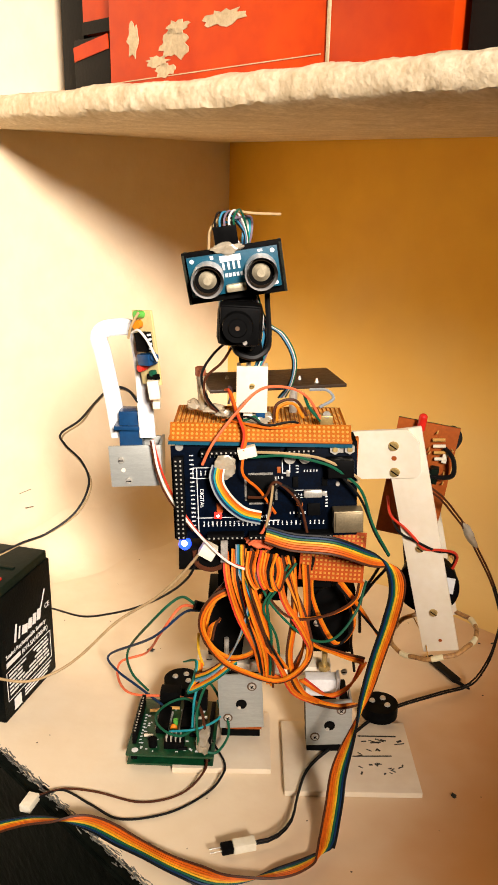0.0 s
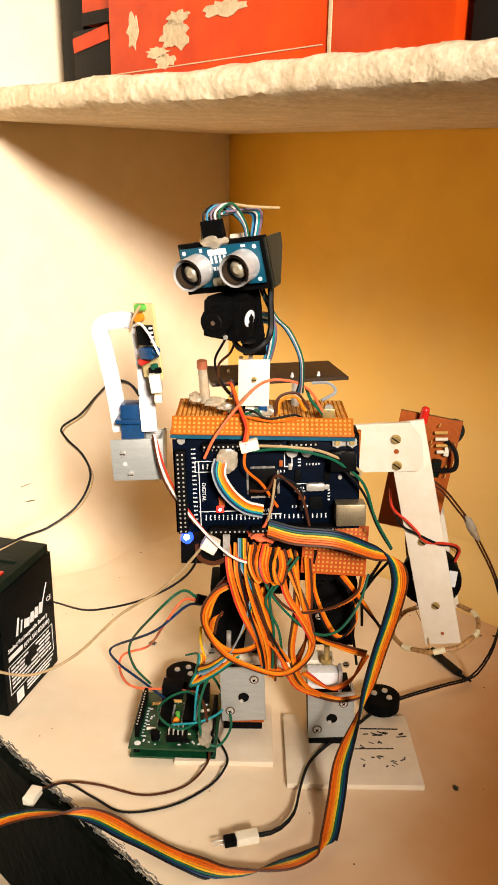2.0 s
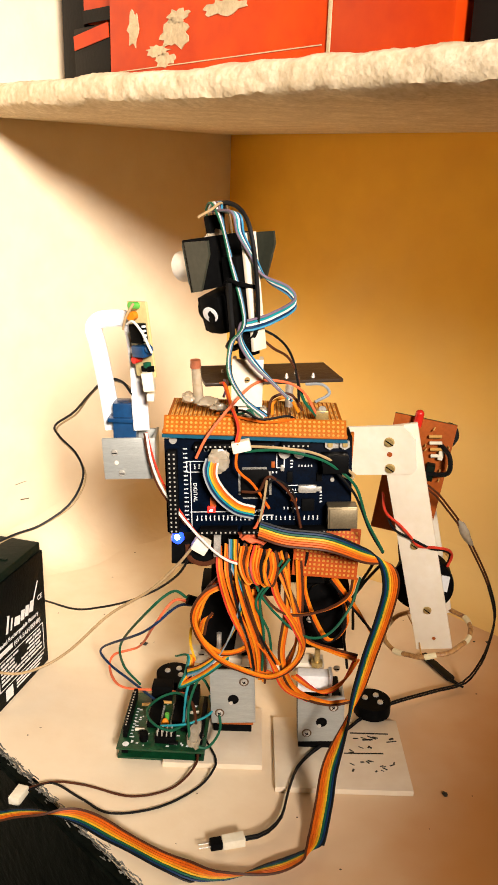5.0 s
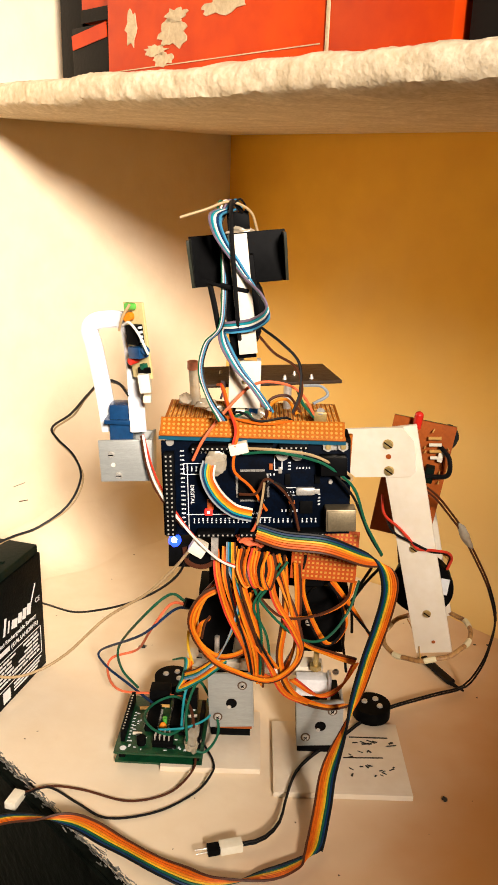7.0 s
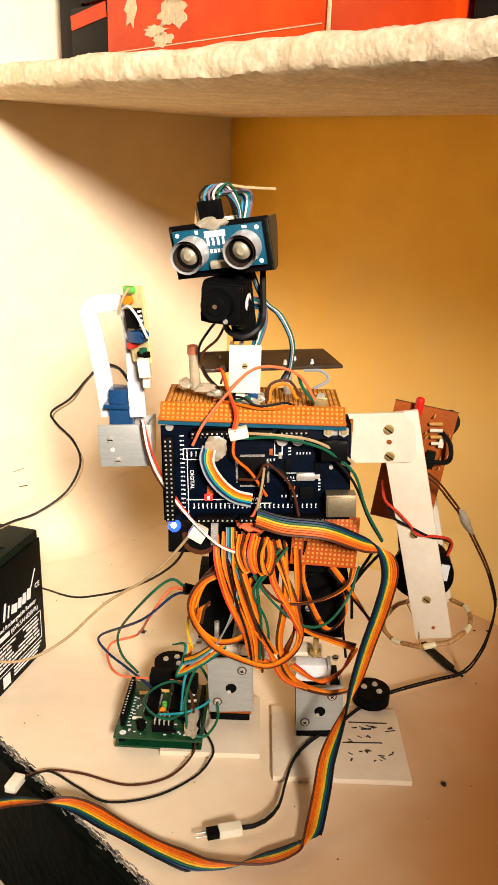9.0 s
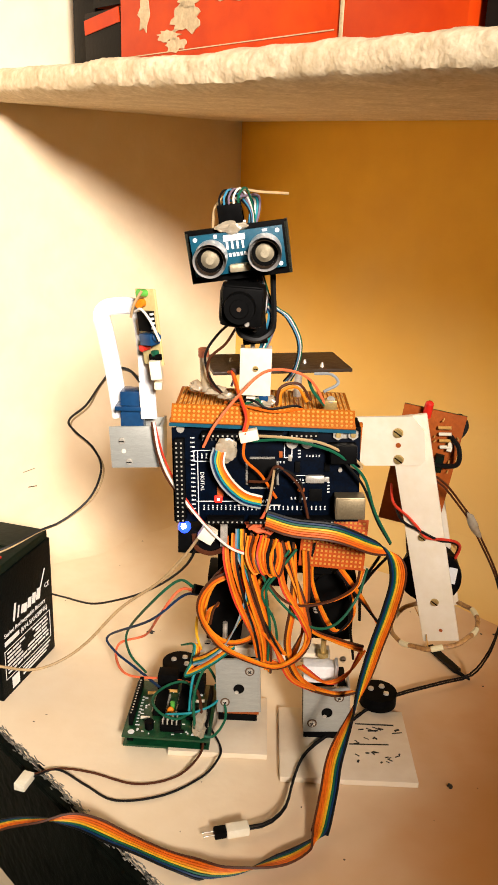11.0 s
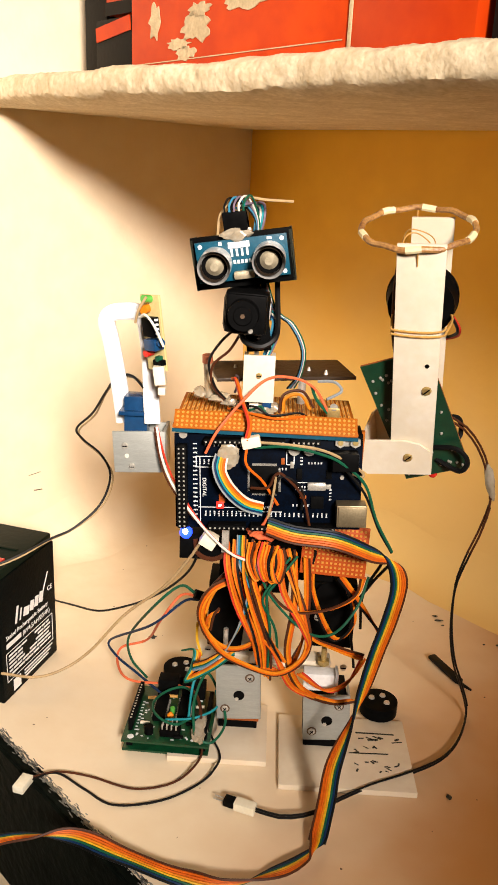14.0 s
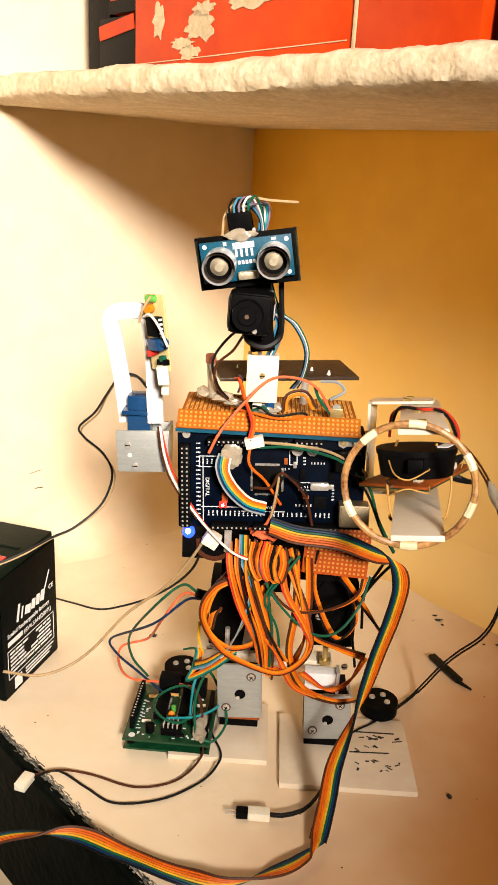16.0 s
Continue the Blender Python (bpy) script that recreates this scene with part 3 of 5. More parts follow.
part("board_edge", box(B(), (6, 407.4, 229.6), (99, 0.8, 1.8)), TEAL_PCB, robot, "blue edge of the shield board")
SLOPE = Matrix.Translation((6, 411.5, 234.6)) @ Matrix.Rotation(radians(48), 4, "X")
bm = box(B(), (0, 0, 0), (98, 11, 1.4), bevel=0.2)
bmesh.ops.transform(bm, matrix=SLOPE, verts=bm.verts)
strip = part("front_perfboard", bm, PERF, robot, "sloping tan perforated strip")
pads = B()
for i in range(38):
    for j in range(4):
        rod(pads, SLOPE @ V(-47 + i * 2.54, -3.8 + j * 2.54, 0.6), SLOPE @ V(-47 + i * 2.54, -3.8 + j * 2.54, 0.95), 0.85, 0.7, 8)
tagged(part("pad_grid", pads, PAD, strip), "rows of tinned pads", kind="stuff")
side_perf = part("side_perfboard", box(B(), (59, 416, 212), (1.6, 3, 40)), PERF, robot)
low = part("lower_perfboard", box(B(), (50, 424, 156), (38, 1.6, 30), Euler((radians(-12), radians(3), 0)).to_matrix(), bevel=0.2), REDPERF, robot, "red-brown perforated board")
pads = B()
for i in range(14):
    for j in range(11):
        q = Euler((radians(-12), radians(3), 0)).to_matrix() @ Vector((-16.5 + i * 2.54, -0.95, -12.7 + j * 2.54)) + Vector((50, 424, 156))
        box(pads, q, (1.3, 0.3, 1.3))
tagged(part("pad_grid", pads, PAD, low, smooth=False), "rows of tinned pads", kind="stuff")

# on the deck: neck, light sensor, back board, blobs of glue
NECK = V(-1, 424, 0)
part("neck_servo_front", box(B(), (1, 423, 256), (17, 2.2, 26), bevel=0.4), WHITE, robot, "white acrylic neck plate")
part("neck_side", box(B(), (-6.4, 430, 256), (2.2, 12, 24), bevel=0.4), WHITE, robot)
part("neck_side", box(B(), (8.4, 430, 256), (2.2, 12, 24), bevel=0.4), WHITE, robot)
part("neck_servo", box(B(), (1, 432, 250), (12, 10, 32), bevel=0.8), BLACK, robot)
part("neck_rod", rod(B(), (-1, 424, 262), (-1, 424, 284), 1.3), STEEL, robot, "bare steel neck rod")
screw(robot, (1, 421.8, 258), (0, -1, 0), 1.6)
bb = part("rear_board", box(B(), (13, 474, 249), (84, 36, 2), Euler((radians(3), 0, radians(15))).to_matrix(), bevel=0.3), DARK_BOARD, robot, "dark brown circuit board lying behind the neck")
for x, y in ((-14, 470), (8, 466), (30, 474), (40, 468), (24, 464)):
    part("solder_joint", rod(B(), (x, y, 249), (x, y, 252), 1.4, 0.6), STEEL, bb)
part("rear_post", rod(B(), (26, 462, 232), (26, 462, 249), 2.4), STEEL, robot)
ldr = part("light_sensor", rod(B(), (-26, 438, 240), (-28, 438, 261), 3.0, 2.6), GLUE, robot, "light sensor on a clear glue post")
part("sensor_head", rod(B(), (-28, 438, 260), (-28.2, 437.6, 264.4), 3.1, 2.9), SENSOR, ldr, "reddish sensor disc")
for k, (c, s) in enumerate((((-21, 436, 241), (6, 3.6, 2.8)), ((-14, 430, 240), (4.5, 3.5, 2.2)), ((9, 428, 239), (6, 3, 2.2)), ((-31, 440, 242), (5, 4, 3)), ((4, 424, 238), (7, 4, 3)))):
    part("glue_blob", blob(B(), c, s, 0.5, k), GLUE, robot, "lump of clear glue")
for c in ((-1, 424, 240), (6, 424, 242)):
    part("jumper_block", box(B(), c, (5, 4, 4), bevel=0.4), BLUE_PLASTIC if c[0] > 0 else CONN, robot)
tp = part("trim_potentiometer", box(B(), (43, 430, 237), (7, 6, 7), bevel=0.6), BRASS, robot, "brass trimmer")
part("trimmer_screw", rod(B(), (43, 430, 239), (43, 428, 241), 2.2), STEEL, tp)

# wires over the deck and the board
wire(robot, "jumper_wire", [(-25, 403, 219), (-19, 402, 232), (-7, 412, 246), (6, 420, 257), (21, 424, 257), (32, 426, 251), (40, 428, 238)], "salmon", 0.8)
wire(robot, "jumper_wire", [(-3, 400, 228), (-2, 404, 236), (-7, 416, 245), (-11, 428, 253), (-14, 436, 252)], "orange", 0.9)
wire(robot, "jumper_wire", [(-4, 401, 229), (-3, 404, 237), (-8, 418, 246), (-12, 430, 254)], "red", 0.8)
wire(robot, "jumper_wire", [(-12, 432, 245), (-10, 436, 252), (-12, 440, 253)], "violet", 0.7)
wire(robot, "jumper_wire", [(15, 424, 238), (16, 426, 245), (24, 428, 247), (30, 428, 239)], "amber", 0.9)
wire(robot, "jumper_wire", [(13, 424, 237), (15, 426, 247), (25, 428, 249), (32, 428, 240)], "brown", 0.8)
wire(robot, "jumper_wire", [(-13, 420, 239), (-1, 414, 243), (9, 412, 239), (24, 416, 240), (30, 418, 235)], "black", 0.7)
wire(robot, "jumper_wire", [(-15, 424, 238), (-4, 412, 240), (12, 410, 238), (27, 414, 239)], "orange", 0.7)
wire(robot, "jumper_wire", [(-10, 420, 237), (-1, 416, 241), (3, 418, 242), (6, 418, 238)], "green", 0.7)
wire(robot, "jumper_wire", [(30, 428, 252), (33, 428, 245), (40, 428, 237)], "green", 0.9)
wire(robot, "jumper_wire", [(34, 440, 252), (43, 436, 253), (47, 436, 248), (39, 432, 244)], "grey", 0.9)
wire(robot, "board_wire", [(0, 402, 227), (18, 398, 228), (36, 398, 226), (50, 402, 219), (59, 406, 212), (59, 406, 209), (54, 408, 210)], "cream", 0.8)
wire(robot, "board_wire", [(1, 402, 224), (18, 397, 227), (36, 397, 224), (48, 400, 218), (61, 402, 206), (69, 405, 185), (80, 408, 165)], "green", 0.8)
wire(robot, "board_wire", [(48, 403, 216), (61, 403, 201), (71, 406, 179), (80, 409, 164)], "black", 0.8)
wire(robot, "board_wire", [(-3, 402, 226), (-3, 400, 215), (6, 400, 206), (15, 402, 192)], "orange", 0.8)
wire(robot, "board_wire", [(0, 402, 201), (9, 399, 203), (13, 398, 211), (18, 398, 210), (28, 400, 198), (33, 402, 180)], "brown", 0.8)
wire(robot, "board_wire", [(10, 400, 182), (12, 398, 197), (15, 398, 209), (21, 398, 209), (28, 400, 201), (28, 402, 190)], "black", 0.7)
wire(robot, "board_wire", [(10, 399, 185), (12, 397, 199), (13, 397, 210)], "cream", 0.7)
wire(robot, "board_wire", [(1, 404, 172), (7, 402, 179), (10, 400, 186), (12, 399, 195)], "salmon", 0.9)
part("wire_housing", box(B(), (-1, 402, 227), (10, 5, 6), Euler((0, radians(-15), 0)).to_matrix(), bevel=0.8), CONN, robot, "off-white wire connector")
part("glue_blob", blob(B(), (-13, 403, 218), (6, 3, 7), 0.4, 9), GLUE, robot, "lump of clear glue")
flat_cable(robot, "short_ribbon", [(-16, 402, 220), (-17, 398, 212), (-12, 397, 202), (-3, 399, 193), (7, 402, 189)],
           ["grey", "blue", "teal", "yellow", "amber", "orange", "white"], [(1, 0, 0.2), (1, 0, -0.1), (0.8, 0, 0.6), (0.4, 0, 1), (0.1, 0, 1)], 0.62, label="short rainbow ribbon cable")


# ---- head: turns on the neck rod; its own space starts at the top of the rod, facing -y ----
TILT = Matrix.Translation((-2.5, -16, 43)) @ Matrix.Rotation(radians(-1.5), 4, "Y") @ Matrix.Rotation(radians(6), 4, "X")
CAMTILT = Matrix.Translation((-3, -15, 17)) @ Matrix.Rotation(radians(10), 4, "Y")
HEAD_AT = V(-0.5, 418, 279)


def build_head():
    def t(bm, m=TILT):
        bmesh.ops.transform(bm, matrix=m, verts=bm.verts)
        return bm
    # black folded bracket: a face plate with two swept side flaps and a stem
    bm = box(B(), (0, 3.6, -1), (50, 2.0, 26), bevel=0.4)
    h = link("head", t(bm), BLACK)
    h.parent = robot
    tagged(h, "black sensor head with two round metal eyes")
    for s in (-1, 1):
        flap = [(s * 25, 2.6, 11), (s * 25, 2.6, -14), (s * 25, 10, -14), (s * 25, 20, 3), (s * 25, 20.5, 9.5)]
        part("side_flap", t(sheet(B(), flap, (-s * 1.4, 0, 0))), FLAP, h, "grey-green cut sheet flap")
    part("sensor_board", t(box(B(), (0, 0, 0), (45, 1.6, 20), bevel=0.2)), TEAL_PCB, h, "teal distance sensor board")
    for x in (-13.2, 13.2):
        bm = rod(B(), (x, -0.8, -0.5), (x, -13, -0.5), 8.0, seg=32)
        top = [f for f in bm.faces if f.normal.y < -0.9]
        bmesh.ops.inset_region(bm, faces=top, thickness=1.4)
        for q in {q for f in top for q in f.verts}:
            q.co.y += 5.5
        part("eye", t(bm), EYERING, h, "round bright metal transducer")
        liner = B()
        bmesh.ops.create_cone(liner, cap_ends=False, segments=28, radius1=6.5, radius2=6.5, depth=4.9,
                              matrix=Matrix.Translation((x, -10.0, -0.5)) @ Matrix.Rotation(radians(90), 4, "X"))
        part("eye_liner", t(liner), DARK_BOARD, h, "dark inside of the transducer can")
        part("eye_grille", t(rod(B(), (x, -7.9, -0.5), (x, -7.4, -0.5), 6.4, seg=28)), BLACK, h)
        part("eye_cone", t(rod(B(), (x, -7.8, -0.5), (x, -10.2, -0.5), 4.6, 2.0, seg=24)), CONE, h, "champagne mesh cone")
    part("crystal", t(box(B(), (0, -2.6, -7.2), (10.5, 3.4, 4.2), bevel=1.6)), CONE, h)
    part("print_block", t(box(B(), (-1, -0.9, 7.2), (10.5, 0.25, 3.0))), SILK, h, smooth=False)
    for k in range(4):
        part("solder_pin", t(box(B(), (-4.8 + k * 2.54, -1.1, 3.6), (1.1, 0.6, 3.6))), SILK, h, smooth=False)
    for x, z in ((-20, 8), (20, 8), (-20, -8), (20, -8)):
        part("mounting_hole", t(rod(B(), (x, -0.7, z), (x, -0.95, z), 1.1)), SILK, h)
    for k in range(5):
        part("print_bar", t(box(B(), (-4 + k * 1.9, -0.92, -1.0), (1.3, 0.2, 1.8))), SILK, h, smooth=False)
    part("print_bar", t(box(B(), (-10, -0.92, 8.6), (1.6, 0.2, 1.8))), SILK, h, smooth=False)
    part("print_bar", t(box(B(), (14, -0.92, 8.8), (2.4, 0.2, 1.2))), SILK, h, smooth=False)
    part("glue_blob", t(blob(B(), (-1.5, 0.5, 11.8), (7, 3, 3), 0.6, 2)), GLUE, h)
    part("plug", t(box(B(), (-1.5, 1.0, 18), (11.5, 3.5, 9), bevel=0.4)), BLACK, h, "black four-way plug")
    for k, col in enumerate(("grey", "sky", "violet", "white", "black")):
        x = -6 + k * 2.3
        part("lead", sweep(B(), spline([TILT @ V(x, 1.0, 21), TILT @ V(x + 0.6, 2, 26), TILT @ V(x + 4, 10, 27.5), TILT @ V(7 + k * 0.5, 16, 16),
                                         TILT @ V(6 + k * 0.6, 17, -2), V(8 + k * 0.5, 10, 14), V(17 + k * 0.6, 8, 4), V(22 + k * 0.5, 9, -10), V(19 + k * 0.5, 14, -24), V(12 + k, 22, -34)]), 0.55), WIRE[("black", "sky", "violet", "white", "green")[k]], h)
    # feeler wire on the crown
    part("feeler", sweep(B(), spline([TILT @ V(-11, 3, 12), TILT @ V(-8, 6, 22), TILT @ V(2, 12, 27), TILT @ V(14, 16, 24), TILT @ V(27, 20, 21)]), 0.7), WIRE["cream"], h, "thin cream wire")
    # camera
    part("camera_body", t(box(B(), (0, 0, 0), (23, 16, 22), bevel=4.5), CAMTILT), BLACK, h, "black camera module")
    part("camera_collar", t(box(B(), (0, -7.6, 0), (20, 3, 19), bevel=1.2), CAMTILT), BLACK, h)
    part("camera_lens_barrel", t(rod(B(), (-1, -8, 0), (-1, -14.5, 0), 8.0, 7.4, 28), CAMTILT), BLACK, h)
    part("lens_ring", t(rod(B(), (-1, -14.4, 0), (-1, -15.2, 0), 5.0, 4.2, seg=24), CAMTILT), BLACK, h)
    part("lens", t(rod(B(), (-1, -15.1, 0), (-1, -15.5, 0), 1.1, seg=16), CAMTILT), DIRT, h)
    part("sticker", t(blob(B(), (11.6, 0, 1), (0.4, 5.5, 4.2), 0), CAMTILT), PRINT, h, "white paper sticker")
    part("sticker_print", t(blob(B(), (11.9, 1, -0.5), (0.3, 2.2, 3.4), 0.6, 5), CAMTILT), BLACK, h)
    screw(h, CAMTILT @ V(3, -8.9, -8), (0, -1, 0), 1.4, STEEL, 0.8)
    # stem and back strip
    part("head_servo", box(B(), (-3, -1, 27), (15, 11, 36), bevel=0.8), BLACK, h, "small black servo")
    part("cable_loop", sweep(B(), spline([TILT @ V(-4, 2, 22), V(-3, -8, 71), V(-2, 4, 68), V(-1, 11, 58), V(0, 13, 36), V(1, 11, 10), V(1, 2, 1), V(0, -10, 3)]), 1.2), WIRE["black"], h)
    part("stem", box(B(), (0, 2, 14), (13, 3, 42), bevel=0.4), BLACK, h)
    part("back_strip", box(B(), (-3, 7, 26), (9.5, 2.2, 60), Euler((0, radians(-1), 0)).to_matrix(), bevel=0.4), WHITE, h, "white acrylic back strip")
    part("strap", box(B(), (1, 2.5, 30), (15, 12, 2.2), Euler((0, radians(-18), 0)).to_matrix(), bevel=0.4), BLACK, h, "black cable tie")
    part("strap_tail", box(B(), (12, 8, 34), (10, 1.2, 1.6), Euler((0, radians(-25), 0)).to_matrix()), BLACK, h)
    # ribbon wound round the stem
    pts = [TILT @ V(2, 6, 24), V(6, 9, 66), V(5, 10, 56), V(-1, 11, 44), V(-7, 12, 33), V(-13, 22, 25), V(-14, 24, 18), V(-6, 14, 12), V(4, 11, 11), V(9, 7, 10),
           V(9, 6, 2), V(4, 9, -10), V(-4, 13, -22), V(-10, 18, -32)]
    flat_head = ["sky", "blue", "white", "teal", "violet"]
    line, across = spline(pts), spline([(1, 0, 0.3), (1, 0, 0.3), (1, 0, 0.4), (0.9, 0, 0.6), (0.8, 0, 0.8), (0.3, 0.2, 1), (0.1, 0.2, 1), (0.1, 0.1, 1), (0.1, 0, 1), (0.3, 0.3, 0.9),
                                        (0.8, 0.3, 0.3), (0.9, 0, 0.4), (0.8, 0, 0.6), (0.8, 0, 0.6)])
    for k, col in enumerate(flat_head):
        part("ribbon_strand", sweep(B(), [q + a.normalized() * (k - 2) * 1.3 for q, a in zip(line, across)], 0.7, 5), WIRE[col], h)
    for k in range(2):
        part("lead", sweep(B(), spline([V(-9, -4 + 4 * k, 8 - 5 * k), V(-20 + k * 4, 4, -1 - 5 * k), V(-28 + k * 2, 6, -12 - 2 * k), V(-27 - k, 10, -26), V(-22, 14, -36 - k)]), 0.75), WIRE["black" if k != 1 else "brown"], h)
    part("cable_loop", sweep(B(), spline([V(-9, -2, 6), V(-6, -6, 0), V(2, -7, -3), V(9, -4, 0), V(11, 2, 6), V(12, 4, 22), V(13, 6, 34)]), 1.6), WIRE["black"], h)
    return h


head = build_head()

# ---- the moving arm: its own space starts on the shoulder axle (x), hanging down ----
SHOULDER = V(102.7, 447.6, 216.4)
HANG = Matrix(((0.9603, -0.2447, 0.1338), (0.2346, 0.9682, 0.0879), (-0.1512, -0.0530, 0.9871))).transposed().to_4x4()
PLATE = Matrix.Translation((-8.9, 0, 0)) @ Matrix.Rotation(radians(-5.5), 4, "Y")



def build_arm():
    def p(bm, m=PLATE):
        bmesh.ops.transform(bm, matrix=m, verts=bm.verts)
        return bm
    # folded bracket: front and back cheeks joined by a slanting side
    bm = sheet(B(), [(-37, -24.2, 21.5), (-37, -24.2, -5), (-34, -24.2, -8), (-3, -24.2, -8), (0, -24.2, -5), (0, -24.2, 13), (-6, -24.2, 21.5)], (0, -1.6, 0))
    sheet(bm, [(-37, -24.2, 21.5), (-37, -24.2, -6), (-37, 24.6, -20), (-37, 24.6, 0.5)], (1.6, 0, 0))
    sheet(bm, [(-34, 24.6, -21), (-12, 24.6, -21), (-4, 24.6, -18.5), (1.4, 24.6, -14), (1.4, 24.6, 2), (-34, 24.6, 2), (-37, 24.6, -1), (-37, 24.6, -18)], (0, 1.6, 0))
    a = link("arm", bm, WHITE)
    a.parent = robot
    tagged(a, "white acrylic arm with speaker, board and wire ring")
    part("front_plate", p(box(B(), (1.6, -22.6, -53.5), (21.6, 2.6, 149), bevel=0.5)), WHITE, a, "long white acrylic plate")
    part("back_plate", p(box(B(), (-1.0, 22.9, -65.5), (23, 2.6, 135), bevel=0.5)), WHITE, a, "long white acrylic plate")
    for x, y, z, r in ((-4.3, -25.8, 12.3, 3.0), (-6.3, -25.8, -3.7, 3.0), (-0.1, -23.9, -55, 2.6), (1.2, -23.9, -99.8, 2.6), (5.2, 24.2, -53, 2.6), (-2.6, 26.2, -9.8, 2.6)):
        q, s = PLATE @ V(x, y, z), (-1 if y < 0 else 1)
        screw(a, q, (0, s, 0), r)
        part("screw_slot", box(B(), q + V(0, s * 1.2, 0), (r * 1.7, 0.3, 0.7), Euler((0, 0.7, 0)).to_matrix()), BLACK, a, smooth=False)
    part("drill_hole", p(rod(B(), (-5.2, -25.7, 5), (-5.2, -26.0, 5), 1.5)), COPPER_PCB, a)
    part("drill_hole", p(rod(B(), (2.4, -23.8, -120), (2.4, -24.2, -120), 1.1)), COPPER_PCB, a)
    part("drill_hole", p(rod(B(), (4.7, 24.1, -67.9), (4.7, 24.4, -67.9), 1.2)), BLACK, a)
    # circuit board: bare brown on the component side, dark green behind
    tilt = Matrix.Translation((-6, 13, -28)) @ Matrix.Rotation(radians(14.6), 4, "Y")
    part("arm_board", p(box(B(), (0, 0, 0), (37, 1.4, 79), bevel=0.2), tilt), COPPER_PCB, a, "bare brown circuit board")
    part("solder_side", p(box(B(), (0, 1.1, 0), (37, 0.6, 79)), tilt), DARKGREEN, a, "dark green solder side")
    r = random.Random(5)
    for k in range(46):
        x, z = r.uniform(-16, 16), 37 - 72 * r.random() ** 1.5
        part("solder_joint", p(rod(B(), (x, 1.3, z), (x, 2.6, z), 1.0, 0.4, 6), tilt), STEEL, a)
    part("red_lamp", p(rod(B(), (-4.5, -5, 36), (-4.5, -5, 44), 2.6, 2.6), tilt), RED_PLASTIC, a, "round red lamp")
    part("red_lamp_dome", p(blob(B(), (-4.5, -5, 44), (2.6, 2.6, 2.4), 0), tilt), RED_PLASTIC, a)
    for x in (-5.6, -3.4):
        part("lamp_leg", p(rod(B(), (x, -1, 24), (x, -5, 37), 0.45), tilt), WIRE["copper"], a)
    part("voltage_chip", p(box(B(), (-3, -4, 16), (8, 6, 9), bevel=0.4), tilt), BLACK, a)
    part("trim_block", p(box(B(), (9, -3.6, 8), (5, 6, 10), bevel=0.4), tilt), LID, a)
    for k in range(4):
        part("resistor", p(rod(B(), (4 + 1.2 * k, -2.4, 30 - k * 4), (11 + k, -3.4, 32 - k * 4), 1.1), tilt), CONN if k % 2 else WIRE["copper"], a)
    for x, z, w, h in ((-10, 28, 5, 3), (-12, 6, 4, 7), (2, -6, 6, 4), (13, 20, 3, 6), (-4, -20, 7, 4), (9, -26, 4, 4)):
        part("component", p(box(B(), (x, -2.4, z), (w, 3.4, h), bevel=0.4), tilt), BLACK if w > 4 else CONN, a)
    for k in range(12):
        x, z = r.uniform(-16, 16), r.uniform(-34, 36)
        part("wire_stub", p(rod(B(), (x, -0.7, z), (x + r.uniform(-1, 1), -3.6, z + r.uniform(-1, 1)), 0.45, seg=6), tilt), WIRE["copper"], a)
    screw(a, tilt @ V(7, -0.7, -14), (0, -1, 0), 2.6, STEEL)
    part("board_lead", sweep(B(), spline([tilt @ V(12, -2, 26), tilt @ V(18, -8, 22), tilt @ V(19, -9, 12), tilt @ V(8, -6, 8), tilt @ V(-8, -3, 10)]), 1.5), WIRE["black"], a)
    part("board_lead", sweep(B(), spline([tilt @ V(2, 1, 30), tilt @ V(14, 8, 36), tilt @ V(20, 8, 30), tilt @ V(16, 6, 22), tilt @ V(4, 3, 20)]), 1.5), WIRE["black"], a)
    # buzzer between the plates
    part("speaker", rod(B(), (-1.5, -9, -89.5), (-1.5, 2, -89.5), 18.6, 17, 36), BLACK, a, "round black buzzer")
    part("speaker_rim", rod(B(), (-1.5, -11, -89.5), (-1.5, -8.5, -89.5), 19.0, seg=36), BLACK, a)
    part("speaker_stub", box(B(), (0, -5, -109.5), (7, 6, 5), bevel=0.6), BLACK, a)
    part("label_sticker", box(B(), (12, -11.4, -88), (5, 0.5, 11), Euler((0, 0.2, 0)).to_matrix()), PRINT, a, smooth=False)
    part("speaker_lead", sweep(B(), spline([V(-22, -8, -28), V(-19.5, -21, -34), V(-11.3, -25.3, -40.4), V(-6.2, -25.4, -47), V(-1.2, -25.4, -54), V(8, -25.2, -55), V(15, -19, -60), V(17, -12, -68), V(14, -11, -76)]), 0.85), WIRE["red"], a)
    part("speaker_lead", sweep(B(), spline([V(-20, -14, -37), V(-15, -25, -43), V(-5, -25.4, -49.5), V(5.6, -25.4, -55.5), V(12, -21, -59), V(16, -11, -68), V(13, -9, -78)]), 0.85), WIRE["black"], a)
    # wire ring round the end of the arm
    ring_m = PLATE @ Matrix.Translation((-4.6, 0, -131.5))
    n = 48
    circle = [ring_m @ V(27.6 * math.cos(2 * math.pi * k / n), 26.6 * math.sin(2 * math.pi * k / n), 0.5 * math.sin(5.0 * k)) for k in range(n + 1)]
    part("wire_ring", sweep(B(), circle, 1.55, 8), TAPE, a, "wire ring wound with brown tape")
    for k in (2, 11, 20, 30, 36, 44):
        part("ring_band", sweep(B(), circle[k:k + 3], 1.85, 8), CREAMTAPE, a, "cream tape band")
